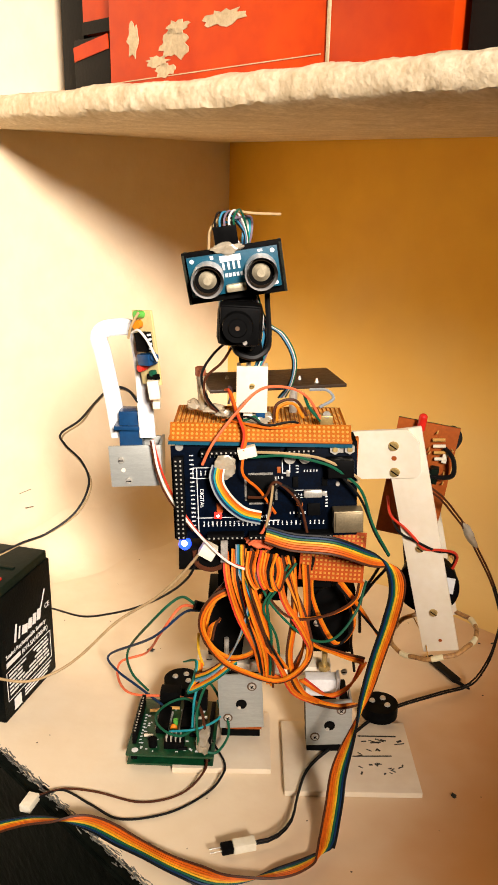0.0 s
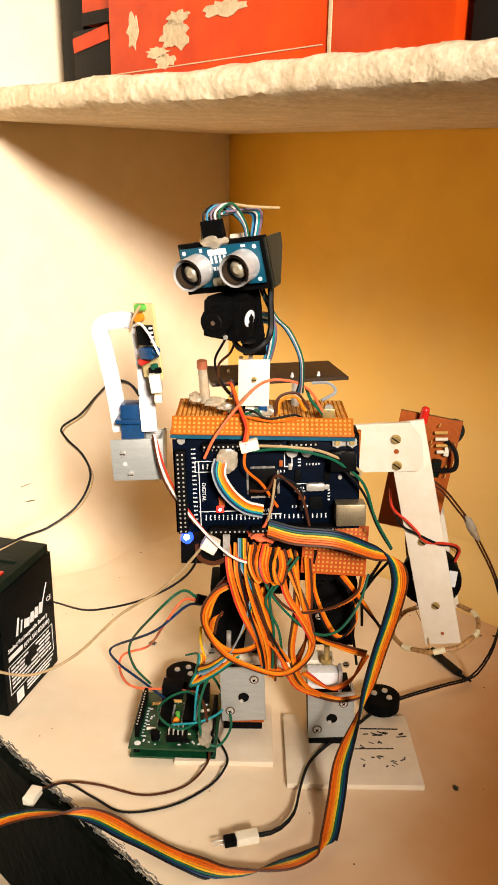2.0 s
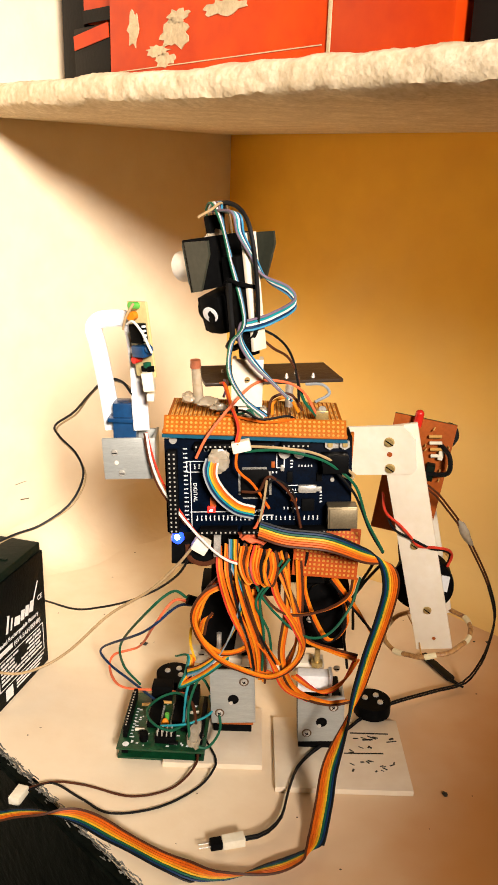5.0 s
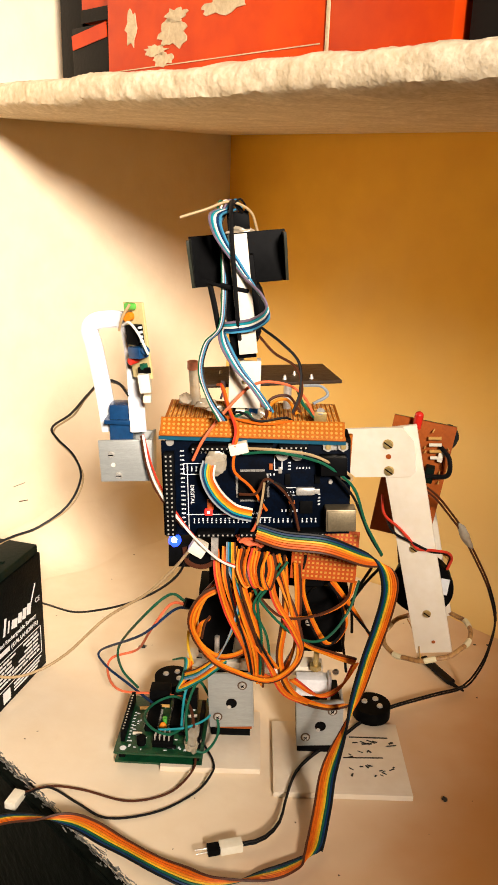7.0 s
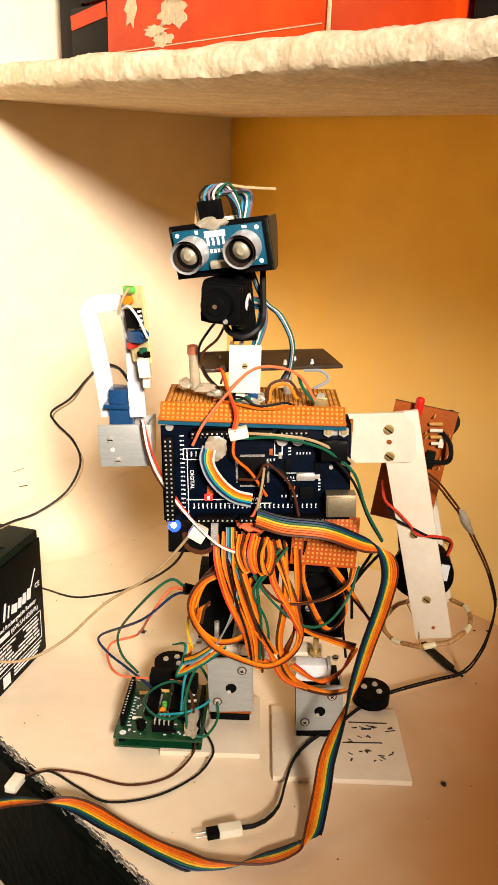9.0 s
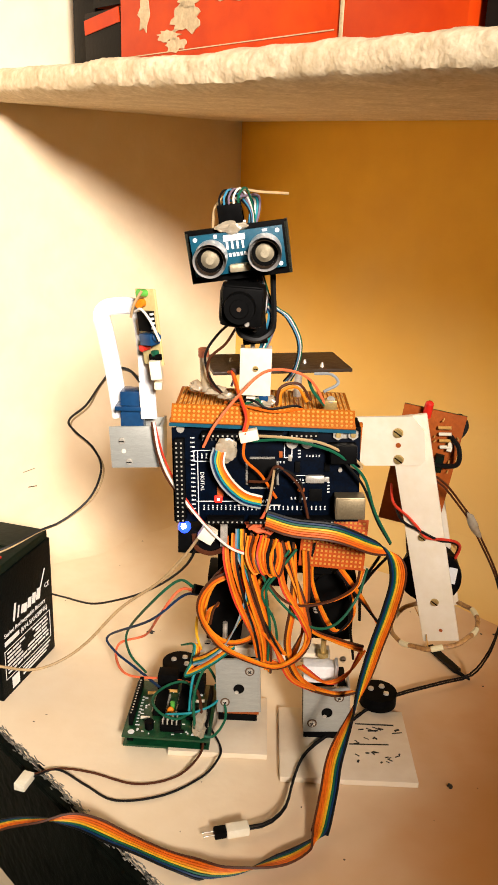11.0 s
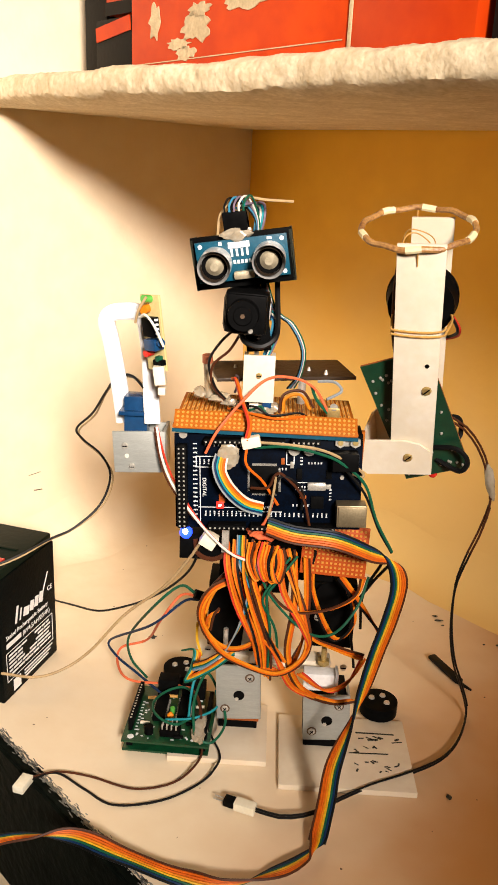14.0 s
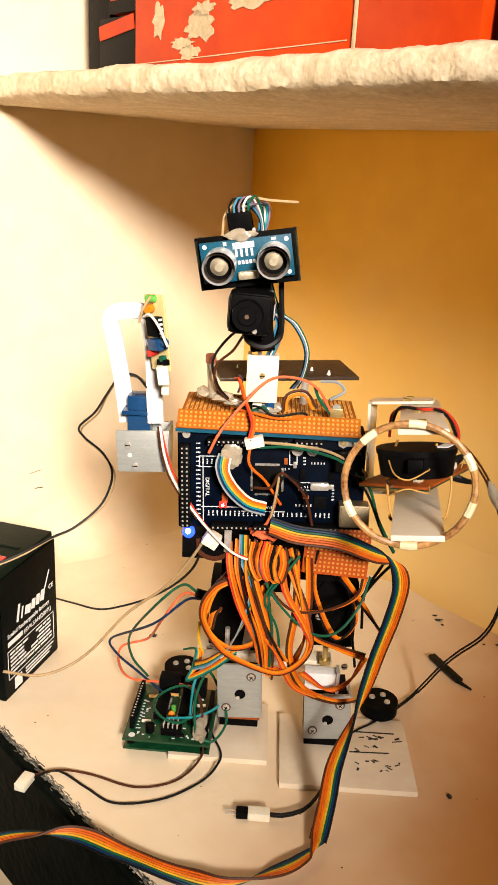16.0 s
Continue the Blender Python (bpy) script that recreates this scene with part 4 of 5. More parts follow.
    for s in (-1, 1):
        part("ring_tie", sweep(B(), spline([ring_m @ V(s * 2, s * 26, 0), ring_m @ V(s * 2, s * 25, 5), ring_m @ V(s * 2, s * 24.5, 9)]), 0.35), WIRE["copper"], a)
        part("ring_tie", sweep(B(), spline([ring_m @ V(-9, s * 8, 18), ring_m @ V(-6, s * 4, 4), ring_m @ V(0, s * 2, 2), ring_m @ V(8, s * 5, 8), ring_m @ V(9, s * 4, 20)]), 0.32), WIRE["copper"], a)
    loop = [PLATE @ V(*q) for q in ((-10, -14, -88), (-15, 2, -87), (-14, 22, -86), (-12.6, 24.9, -86), (0, 25.2, -85.2), (10.6, 24.9, -86), (13, 22, -87), (15, 4, -86), (8, -12, -87))]
    part("binding_wire", sweep(B(), spline(loop), 0.6), WIRE["copper"], a, "thin copper binding wire")
    part("binding_wire", sweep(B(), spline([q + V(0, 0.2, -2.6) for q in loop[2:7]]), 0.55), WIRE["copper"], a, "thin copper binding wire")
    part("ring_lead", sweep(B(), spline([PLATE @ V(-12, 2, -124), PLATE @ V(-15, 4, -100), PLATE @ V(-14, 8, -70), PLATE @ V(-8, 6, -50)]), 0.7), WIRE["brown"], a)
    return a


arm = build_arm()

# ---- the still arm ----
LA = robot
part("fixed_arm_bracket", box(B(), (-63, 420, 211.5), (29, 1.6, 24), Euler((0, radians(-3), 0)).to_matrix(), bevel=0.3), ALU, LA, "grey aluminium shoulder bracket")
part("bracket_flange", box(B(), (-49.5, 430, 212), (1.6, 20, 24), bevel=0.3), ALU, LA)
part("bracket_back", box(B(), (-58, 440, 212), (18, 1.6, 22), bevel=0.3), ALU, LA)
for c in ((-71, 419, 215), (-67, 419, 203)):
    screw(LA, c, (0, -1, 0), 1.9, STEEL)
part("drill_hole", rod(B(), (-70, 420, 209), (-70, 419, 209), 1.2), WHITE, LA)
part("arm_servo", box(B(), (-67, 436, 228), (13, 12, 24), bevel=0.6), BLUE_PLASTIC, LA, "small blue servo")
part("servo_flange", box(B(), (-67, 433, 231), (18, 12, 2.4), bevel=0.4), BLUE_PLASTIC, LA)
line = [V(-75, 440, 222), V(-78, 440, 245), V(-82, 438, 270), V(-84, 437, 280), V(-81, 436, 285), V(-73, 434, 287), V(-66, 432, 287), V(-62, 431, 283), V(-59, 430, 262), V(-58, 429, 240), V(-57, 428, 226)]
line = spline(line, 5)
bm = B()
prev = None
for i, q in enumerate(line):
    way = (line[min(i + 1, len(line) - 1)] - line[max(i - 1, 0)]).normalized()
    side = V(0, 1, 0).cross(way).normalized()
    deep = way.cross(side)
    wd = 4.6 if i < 28 else 4.4
    ring = [bm.verts.new(q + side * a * wd + deep * b * 1.2) for a, b in ((-1, -1), (-0.8, -1.6), (0.8, -1.6), (1, -1), (1, 1), (-1, 1))]
    if prev:
        for k in range(6):
            bm.faces.new((prev[k], prev[(k + 1) % 6], ring[(k + 1) % 6], ring[k]))
    else:
        bm.faces.new(ring[::-1])
    prev = ring
bm.faces.new(prev)
part("bent_strip", bm, TUBE, LA, "bent white plastic arm strip")
ST = Matrix.Translation((-55, 418, 279)) @ Matrix.Rotation(radians(-7), 4, "Y") @ Matrix.Rotation(radians(-38), 4, "Z")


def st(bm):
    bmesh.ops.transform(bm, matrix=ST, verts=bm.verts)
    return bm


sb = part("infrared_board", st(box(B(), (0, 0, 0), (14, 1.6, 40), bevel=0.3)), YELLOW_PCB, LA, "pale yellow sensor board")
part("op_amp", st(box(B(), (1.5, -3.2, 4), (8, 5, 10), bevel=0.4)), BLACK, sb, "black chip")
for k in range(4):
    part("chip_leg", st(box(B(), (6.2, -3.4, 0.6 + k * 2.4), (1.4, 1.6, 1.0))), SILK, sb, smooth=False)
part("blue_trimmer", st(box(B(), (3, -4, -5), (8.5, 6.5, 6), bevel=0.5)), BLUE_PLASTIC, sb, "blue trimmer")
part("trimmer_knob", st(rod(B(), (7, -4, -4), (10, -5, -3.6), 2.2)), BLUE_PLASTIC, sb)
part("red_lamp", st(rod(B(), (-2, -1, -10), (-2, -6, -10), 2.0)), RED_PLASTIC, sb)
part("green_lamp", st(rod(B(), (1, -1, 18), (1, -6, 19), 2.0)), GREENLED, sb)
part("yellow_part", st(rod(B(), (-2, -1, 13), (-1, -5, 13), 2.4)), WIRE["amber"], sb)
for x, z in ((4, -13), (6, -15), (2, -15)):
    part("small_part", st(box(B(), (x, -2.4, z), (3, 3, 3), bevel=0.3)), WIRE["green"] if z > -14 else BLACK, sb)
part("white_plug", box(B(), (-51, 412, 258), (6, 6, 10), Euler((0, radians(-8), 0)).to_matrix(), bevel=0.6), CONN, LA, "white plug")
part("black_plug", box(B(), (-50, 414, 249), (4, 5, 4), bevel=0.5), CONN, LA)
wire(LA, "sensor_lead", [(-62, 412, 288), (-58, 408, 290), (-53, 405, 285), (-49, 404, 277), (-48, 404, 275)], "white", 0.7)
wire(LA, "sensor_lead", [(-64, 412, 285), (-62, 410, 292), (-58, 410, 299)], "cream", 0.7)
wire(LA, "arm_lead", [(-53, 416, 228), (-50, 414, 212), (-43, 408, 198), (-29, 402, 181), (-13, 402, 164), (-2, 406, 156), (7, 410, 154)], "white", 0.75)
wire(LA, "arm_lead", [(-53, 417, 228), (-48, 415, 210), (-41, 410, 197), (-27, 403, 179), (-12, 403, 163), (-1, 407, 156)], "red", 0.6)
wire(LA, "arm_lead", [(-54, 415, 228), (-51, 413, 212), (-45, 409, 198), (-30, 403, 180)], "brown", 0.6)

# ---- hips, legs and feet ----
HIP = robot
part("hip_servo", box(B(), (-8, 462, 92), (32, 26, 50), bevel=1.2), BLACK, HIP, "black servo motor")
part("hip_servo", box(B(), (54, 462, 98), (30, 26, 46), bevel=1.2), BLACK, HIP, "black servo motor")
part("servo_horn", rod(B(), (54, 448, 112), (54, 446, 112), 12, seg=28), BLACK, HIP)
part("hip_plate", box(B(), (4, 452, 126), (44, 3, 30), bevel=0.5), BLACK, HIP)
part("hip_bar", box(B(), (18, 452, 64), (76, 12, 7), Euler((0, radians(4), 0)).to_matrix(), bevel=0.6), WHITE, HIP, "white acrylic hip bar")
part("hip_link", box(B(), (-14, 448, 68), (34, 12, 6), Euler((0, radians(4), 0)).to_matrix(), bevel=0.6), WHITE, HIP)
part("leg_link", box(B(), (6, 448, 84), (14, 2, 22), Euler((0, radians(6), 0)).to_matrix(), bevel=0.4), ALU, HIP)
for c in ((2, 446, 95), (-23, 444, 72), (45, 446, 98), (64, 444, 64)):
    screw(HIP, c, (0, -1, 0), 2.2, STEEL)
part("leg_bolt", rod(B(), (-12, 446, 64), (-12, 446, 86), 1.6), STEEL, HIP, "threaded bolt")
part("leg_bolt", rod(B(), (51, 444, 50), (51, 444, 78), 1.8), BRASS, HIP, "brass bolt")
part("bolt_nut", rod(B(), (51, 444, 66), (51, 444, 69), 4.0, seg=6), BRASS, HIP)


def ankle(x, y, z, w, h, lean):
    """A servo held in an aluminium front plate with a round hole and two screws."""
    m = Matrix.Translation((x, y, z)) @ Matrix.Rotation(radians(lean), 4, "Y")
    bm = box(B(), (0, 0, 0), (w, 1.8, h), bevel=0.3)
    bmesh.ops.transform(bm, matrix=m, verts=bm.verts)
    plate = part("ankle_plate", bm, ALU, HIP, "grey aluminium ankle plate")
    bm = box(B(), (0, 14, -2), (w - 1, 26, h - 2), bevel=1.0)
    bmesh.ops.transform(bm, matrix=m, verts=bm.verts)
    part("ankle_servo", bm, BLACK, HIP, "black servo motor")
    part("shaft_hole", rod(B(), m @ V(1, -0.8, -2), m @ V(1, -1.1, -2), 3.6, seg=20), BLACK, plate)
    part("shaft_glint", rod(B(), m @ V(-0.5, -1.0, -4.6), m @ V(-0.5, -1.3, -4.6), 1.3), STEEL, plate)
    for a, b in ((w * 0.3, h * 0.28), (-w * 0.3, -h * 0.3)):
        q = m @ V(a, -0.9, b)
        part("screw", rod(B(), q, q + V(0, -1.2, 0), 2.4, 1.9, 14), STEEL, plate)
        slot = box(B(), q + V(0, -1.25, 0), (2.6, 0.3, 0.6), Euler((0, 0.6, 0)).to_matrix())
        part("screw_slot", box(slot, q + V(0, -1.25, 0), (0.6, 0.3, 2.6), Euler((0, 0.6, 0)).to_matrix()), BLACK, plate, smooth=False)
        part("washer", rod(B(), q + V(0, 0.2, 0), q + V(0, -0.25, 0), 3.2, seg=16), DIRT, plate)
    bm = box(B(), (w * 0.52, 6, 0), (1.4, 14, h), bevel=0.2)
    bmesh.ops.transform(bm, matrix=m, verts=bm.verts)
    part("ankle_side", bm, ALU, HIP)


ankle(-3, 450, 36, 28, 41, -3)
ankle(55, 440, 28, 29, 34, -3)
part("ankle_shim", box(B(), (0, 458, 13.6), (24, 14, 1.6), bevel=0.2), COPPER_PCB, HIP)
part("ankle_riser", box(B(), (-2, 466, 8.5), (26, 22, 8.6), bevel=0.4), BLACK, HIP)
part("ankle_riser", box(B(), (55, 452, 8), (26, 22, 7), bevel=0.4), BLACK, HIP)
wc = part("servo_connector", box(B(), (49, 436, 60), (21, 9, 12), bevel=0.8), PRINT, HIP, "white servo connector")
part("connector_lip", box(B(), (59, 434, 61), (2, 10, 15), bevel=0.4), PRINT, wc)
foot = part("foot_plate", box(B(), (69, 438, 2.1), (86, 68, 4), bevel=0.6), FOOT, HIP, "milky white acrylic foot plate with ink marks")
part("foot_plate", box(B(), (-14, 452, 2.1), (64, 58, 4), bevel=0.6), FOOT, HIP, "milky white acrylic foot plate")
for c, lab in (((96, 481, 14), ""), ((-46, 503, 16), "")):
    hz_ = 14 if c[0] > 0 else 16
    d = part("horn_disc", rod(B(), (c[0], c[1], 5), (c[0], c[1], hz_), 13, seg=32), BLACK, HIP, "round black servo horn")
    for q in ((3, 5), (5, -3), (-5, 2)):
        part("screw", rod(B(), (c[0] + q[0], c[1] + q[1], hz_), (c[0] + q[0], c[1] + q[1], hz_ + 1.2), 2.2, 1.8), STEEL, d)
rng = random.Random(12)
for k in range(7):
    x, y = 84 + rng.uniform(-6, 24), 452 + rng.uniform(-3, 3)
    part("ink_mark", box(B(), (x, y, 4.2), (rng.uniform(3, 8), rng.uniform(0.8, 1.6), 0.15), Euler((0, 0, rng.uniform(-0.5, 0.5))).to_matrix()), INK, foot, smooth=False)
part("ink_mark", box(B(), (91, 457, 4.2), (26, 1.2, 0.15)), INK, foot, smooth=False)
part("ink_mark", box(B(), (85, 437, 4.2), (26, 1.0, 0.15), Euler((0, 0, 0.03)).to_matrix()), INK, foot, smooth=False)
for k in range(20):
    part("ink_mark", box(B(), (80 + rng.uniform(-4, 26), 432 + rng.uniform(-12, 12), 4.2), (rng.uniform(0.8, 4), rng.uniform(0.5, 1.3), 0.15),
                         Euler((0, 0, rng.uniform(-1.2, 1.2))).to_matrix()), INK, foot, smooth=False)

# small power board with a lit blue lamp below the main board
pb = part("power_board", box(B(), (-26, 420, 158), (26, 14, 14), bevel=0.6), BLACK, robot, "black power socket")
part("blue_lamp", blob(B(), (-35, 408, 170), (3.6, 3.4, 3.8), 0.1), BLUE_GLOW, robot, "lit blue lamp")
part("lamp_core", blob(B(), (-35, 404, 172), (1.6, 0.8, 1.8), 0), CORE, robot)
part("power_plug", box(B(), (-22, 408, 166), (9, 7, 8), Euler((0, radians(30), 0)).to_matrix(), bevel=0.7), CONN, robot, "white power plug")
part("power_coil", sweep(B(), spline([(-30, 412, 164), (-28, 410, 156), (-20, 410, 153), (-13, 412, 156), (-14, 414, 163)]), 1.5), WIRE["brown"], robot)
part("metal_post", box(B(), (-13, 412, 166), (4, 6, 16), bevel=0.4), STEEL, robot)
part("inline_fuse", rod(B(), (-32, 440, 113), (-25, 442, 110), 3.0), BLACK, robot)

# ---- wires round the hips: flat three-core servo leads ----
SERVO = [["amber", "orange", "brown"], ["brown", "amber", "orange"], ["orange", "amber", "red"], ["black", "orange", "amber"]]


def servo_lead(pts, k=0, r=0.85, across=None):
    """A flat three-core lead that turns its flat side as it goes."""
    n = len(pts)
    way = across or [(math.cos(0.9 * i + k), 0.35, math.sin(0.9 * i + k) * 0.8) for i in range(n)]
    return flat_cable(robot, "servo_lead", pts, SERVO[k % 4], way, r)


servo_lead([(11, 416, 163), (1, 412, 145), (-19, 410, 134), (-26, 410, 116), (-15, 408, 96), (2, 406, 87), (22, 404, 84), (37, 404, 100), (33, 408, 126), (20, 414, 153)], 0)
servo_lead([(14, 414, 160), (11, 410, 141), (24, 406, 126), (44, 408, 125), (63, 420, 128), (69, 430, 137)], 1)
servo_lead([(18, 414, 160), (21, 408, 137), (33, 404, 117), (38, 404, 102), (27, 406, 85), (12, 412, 83)], 2)
servo_lead([(5, 414, 160), (4, 410, 135), (12, 406, 112), (24, 406, 91)], 3)
servo_lead([(22, 414, 160), (31, 408, 131), (38, 408, 109), (56, 412, 98), (72, 420, 88)], 4)
servo_lead([(27, 416, 158), (28, 410, 124), (26, 408, 95), (35, 410, 71), (55, 416, 58), (70, 420, 57)], 5)
servo_lead([(1, 416, 159), (-3, 412, 134), (5, 408, 114), (19, 406, 95), (29, 406, 75), (44, 412, 63)], 6)
servo_lead([(55, 428, 137), (70, 426, 118), (82, 426, 101)], 7)
servo_lead([(-7, 420, 144), (-21, 416, 127), (-24, 414, 106), (-11, 412, 94), (5, 410, 99), (12, 410, 115), (9, 414, 137)], 8)
servo_lead([(-21, 410, 108), (-19, 406, 119), (-15, 408, 122)], 9)
servo_lead([(73, 424, 84), (65, 424, 67), (52, 424, 60), (35, 420, 74)], 10)
servo_lead([(39, 422, 155), (39, 424, 128), (54, 426, 96), (66, 430, 106), (60, 434, 127)], 11)
servo_lead([(34, 420, 152), (36, 418, 127), (35, 414, 103), (29, 412, 85)], 12)
for j in range(5):
    servo_lead([(2 + j * 3.4, 412 - j, 164), (1 + j * 3.2, 404 - j, 156), (5 + j * 3.0, 402 - j, 147), (9 + j * 2.8, 406, 153), (9 + j * 2.6, 412, 160)], j, 0.8)
for j in range(4):
    servo_lead([(-12 + j * 5, 414, 164), (-11 + j * 4.6, 406, 150 - j), (-5 + j * 4.4, 405, 128), (4 + j * 4.0, 407, 106 - 2 * j), (10 + j * 2.0, 412, 84 - 3 * j)], j + 2, 0.8)
flat_cable(robot, "hip_ribbon", [(-4, 412, 168), (-3, 408, 154), (3, 406, 137), (-1, 408, 116), (-10, 412, 94), (-21, 414, 82), (-30, 420, 74)],
           ["grey", "sky", "green", "yellow", "amber", "brown"], [(1, 0, 0), (1, 0, 0), (0.9, 0.3, 0), (0.6, 0.5, 0.4), (0.3, 0.3, 0.8), (0.1, 0.3, 1), (0, 0.3, 1)], 0.5)
flat_cable(robot, "hip_ribbon", [(-37, 436, 75), (-29, 430, 79), (-30, 424, 71), (-34, 424, 62), (-18, 416, 77), (-5, 412, 92)],
           ["green", "teal", "yellow", "amber", "orange"], [(1, 0, 0.2), (1, 0, -0.2), (1, 0.2, 0), (0.4, 0.4, 0.8), (0.2, 0.2, 1), (0, 0.2, 1)], 0.55)
wire(robot, "jumper_wire", [(24, 408, 158), (14, 405, 142), (10, 404, 131), (18, 406, 112), (21, 410, 86)], "green", 0.8)
wire(robot, "jumper_wire", [(28, 408, 159), (17, 404, 144), (12, 403, 134), (15, 405, 112), (15, 410, 84)], "green", 0.8)
wire(robot, "jumper_wire", [(6, 410, 152), (14, 406, 134), (35, 405, 113), (52, 412, 108), (66, 424, 119), (72, 430, 137)], "green", 0.8)
wire(robot, "jumper_wire", [(84, 424, 151), (73, 430, 131), (65, 438, 105), (70, 440, 67)], "black", 0.9)
wire(robot, "jumper_wire", [(78, 426, 148), (70, 432, 124), (71, 436, 98)], "black", 0.9)
part("cable_knot", blob(B(), (8, 410, 173), (8, 5, 5), 0.6, 4), WIRE["salmon"], robot)
wire(robot, "jumper_wire", [(-26, 430, 76), (-29, 430, 88), (-29, 432, 98)], "yellow", 0.9)

# ---- the long rainbow ribbon ----
ribbon = thing("ribbon_cable", "long rainbow ribbon cable hanging from the robot onto the floor", "cable", (50, 360, 0))
flat_cable(ribbon, "hanging_run", [(10, 398, 181), (25, 395, 178), (47, 395, 176), (67, 400, 167), (80, 404, 161), (85, 402, 148), (82, 400, 128), (76, 398, 105),
                                   (71, 396, 83), (65, 392, 61), (56, 382, 40), (53, 375, 21), (50, 367, 8), (48, 361, 4)],
           RAINBOW, [(-0.1, 0, -1), (-0.1, -0.2, -1), (0, -0.2, -1), (0.3, -0.2, -1), (0.9, 0.3, -0.5), (1, 0.3, 0.1), (1, 0.3, 0), (1, 0.4, 0), (0.9, 0.6, 0.1),
                     (0.1, 1, 0.3), (-0.7, 0.6, 0.1), (-1, 0.2, 0), (-1, 0.2, 0.1), (-0.9, 0, 0.3)], 0.72)
tail = flat_cable(ribbon, "floor_run", [(49, 364, 6), (46, 357, 5), (40, 351, 4.5), (23, 342, 5), (-8, 337, 3), (-33, 343, 5), (-60, 357, 6), (-88, 371, 8), (-111, 372, 9), (-131, 373, 6), (-152, 373, -4), (-181, 364, -30)],
                  RAINBOW, [(-0.95, 0.1, 0.2), (-0.8, -0.5, 0.3), (-0.2, -1, 0.2), (0, -1, 0.2), (0, -0.1, 1), (0.4, 1, 0.2), (0.5, 1, 0.1), (0.1, 0.2, 1), (0, -0.9, 0.5), (0.1, -1, 0.2), (0.3, -1, 0), (0.3, -1, 0)], 0.72)

# ---- loose things on the floor ----
shield = thing("motor_driver_board", "green motor driver board tangled in wires, lying on the floor", "circuit board", (-47, 450, 0))
GB = Matrix.Translation((-46.5, 454, 11)) @ Matrix.Rotation(radians(-2), 4, "Z")


def g(bm):
    bmesh.ops.transform(bm, matrix=GB, verts=bm.verts)
    return bm


part("lower_board", g(box(B(), (0, 0, -7.5), (56, 56, 1.6), bevel=0.3)), GREEN_PCB, shield)
part("upper_board", g(box(B(), (0, 0, 0), (57, 58, 1.6), bevel=0.3)), GREEN_PCB, shield, "green printed circuit board")
for x, y in ((-26, -25), (26, -25), (-26, 25), (26, 25)):
    part("pin_post", g(box(B(), (x * 0.92, y * 0.9, -6), (4, 4, 12))), BLACK, shield)
part("screw_terminal", g(box(B(), (-6, 24, 7), (14, 10, 13), bevel=0.5)), BLACK, shield, "black terminal block")
part("screw_terminal", g(box(B(), (12, 23, 6), (16, 10, 11), bevel=0.5)), BLACK, shield, "black terminal block")
part("driver_chip", g(box(B(), (-8, 4, 2.6), (8, 24, 3.6), bevel=0.3)), BLACK, shield)
part("driver_chip", g(box(B(), (8, 6, 2.6), (8, 22, 3.6), bevel=0.3)), BLACK, shield)
part("socket_strip", g(box(B(), (-24.5, 2, 4.5), (2.6, 42, 8), bevel=0.2)), BLACK, shield)
part("socket_strip", g(box(B(), (25, -2, 4.5), (2.6, 40, 8), bevel=0.2)), BLACK, shield)
part("pin_header", g(box(B(), (2, -19, 3), (13, 8, 4.5), bevel=0.3)), BLACK, shield)
for i in range(4):
    for j in range(2):
        part("pin", g(box(B(), (-3 + i * 3, -21 + j * 4, 7), (0.8, 0.8, 5))), STEEL, shield, smooth=False)
part("capacitor", g(rod(B(), (-12, -20, 0.8), (-12, -20, 6), 3)), BLACK, shield)
part("orange_capacitor", g(blob(B(), (0, -7, 4), (2.6, 2, 4), 0.1)), WIRE["amber"], shield, "small orange capacitor")
part("green_lamp", g(rod(B(), (0, 2, 0.8), (0, 2, 5), 1.6)), GREENLED, shield)
rng = random.Random(9)
for k in range(64):
    part("print_dash", g(box(B(), (rng.uniform(-20, 22), rng.uniform(-26, 20), 0.95), (rng.uniform(0.6, 2.4), rng.uniform(0.5, 1.6), 0.2))), SILK, shield, smooth=False)
for k in range(10):
    part("print_dash", g(box(B(), (-21, -18 + k * 3.2, 0.95), (1.6, 0.8, 0.2))), SILK, shield, smooth=False)
for k, (x, y) in enumerate(((-16, -12), (-16, 14), (14, -10), (18, 8), (-2, 18), (8, -24))):
    part("resistor", g(rod(B(), (x - 3, y, 2.2), (x + 3, y + (k % 2), 2.2), 1.1, seg=8)), (CONN, WIRE["copper"], BLACK)[k % 3], shield)
for i in range(13):
    for x in (-12.6, -3.4, 3.4, 12.6):
        if i < 8:
            part("chip_pin", g(box(B(), (x, -4 + i * 2.54, 1.6), (1.2, 0.7, 1.4))), STEEL, shield, smooth=False)
    part("socket_pin", g(box(B(), (-24.5, -16 + i * 2.9, 8.6), (1.0, 1.0, 0.4))), STEEL, shield, smooth=False)
part("mounting_hole", g(rod(B(), (-23, -25, 0.7), (-23, -25, 0.95), 2.2)), SILK, shield)
part("glue_blob", g(blob(B(), (21, -16, 5), (5, 12, 5), 0.6, 7)), GLUE, shield)
wire(shield, "board_lead", [(-32, 440, 114), (-42, 445, 115), (-60, 450, 95), (-87, 517, 30), (-82, 498, 24), (-68, 482, 20)], "green", 0.9)
wire(shield, "board_lead", [(-30, 440, 111), (-41, 444, 109), (-54, 448, 88), (-74, 520, 26), (-92, 514, 22), (-92, 499, 18), (-80, 481, 18), (-52, 476, 20), (-34, 470, 22)], "salmon", 0.9)
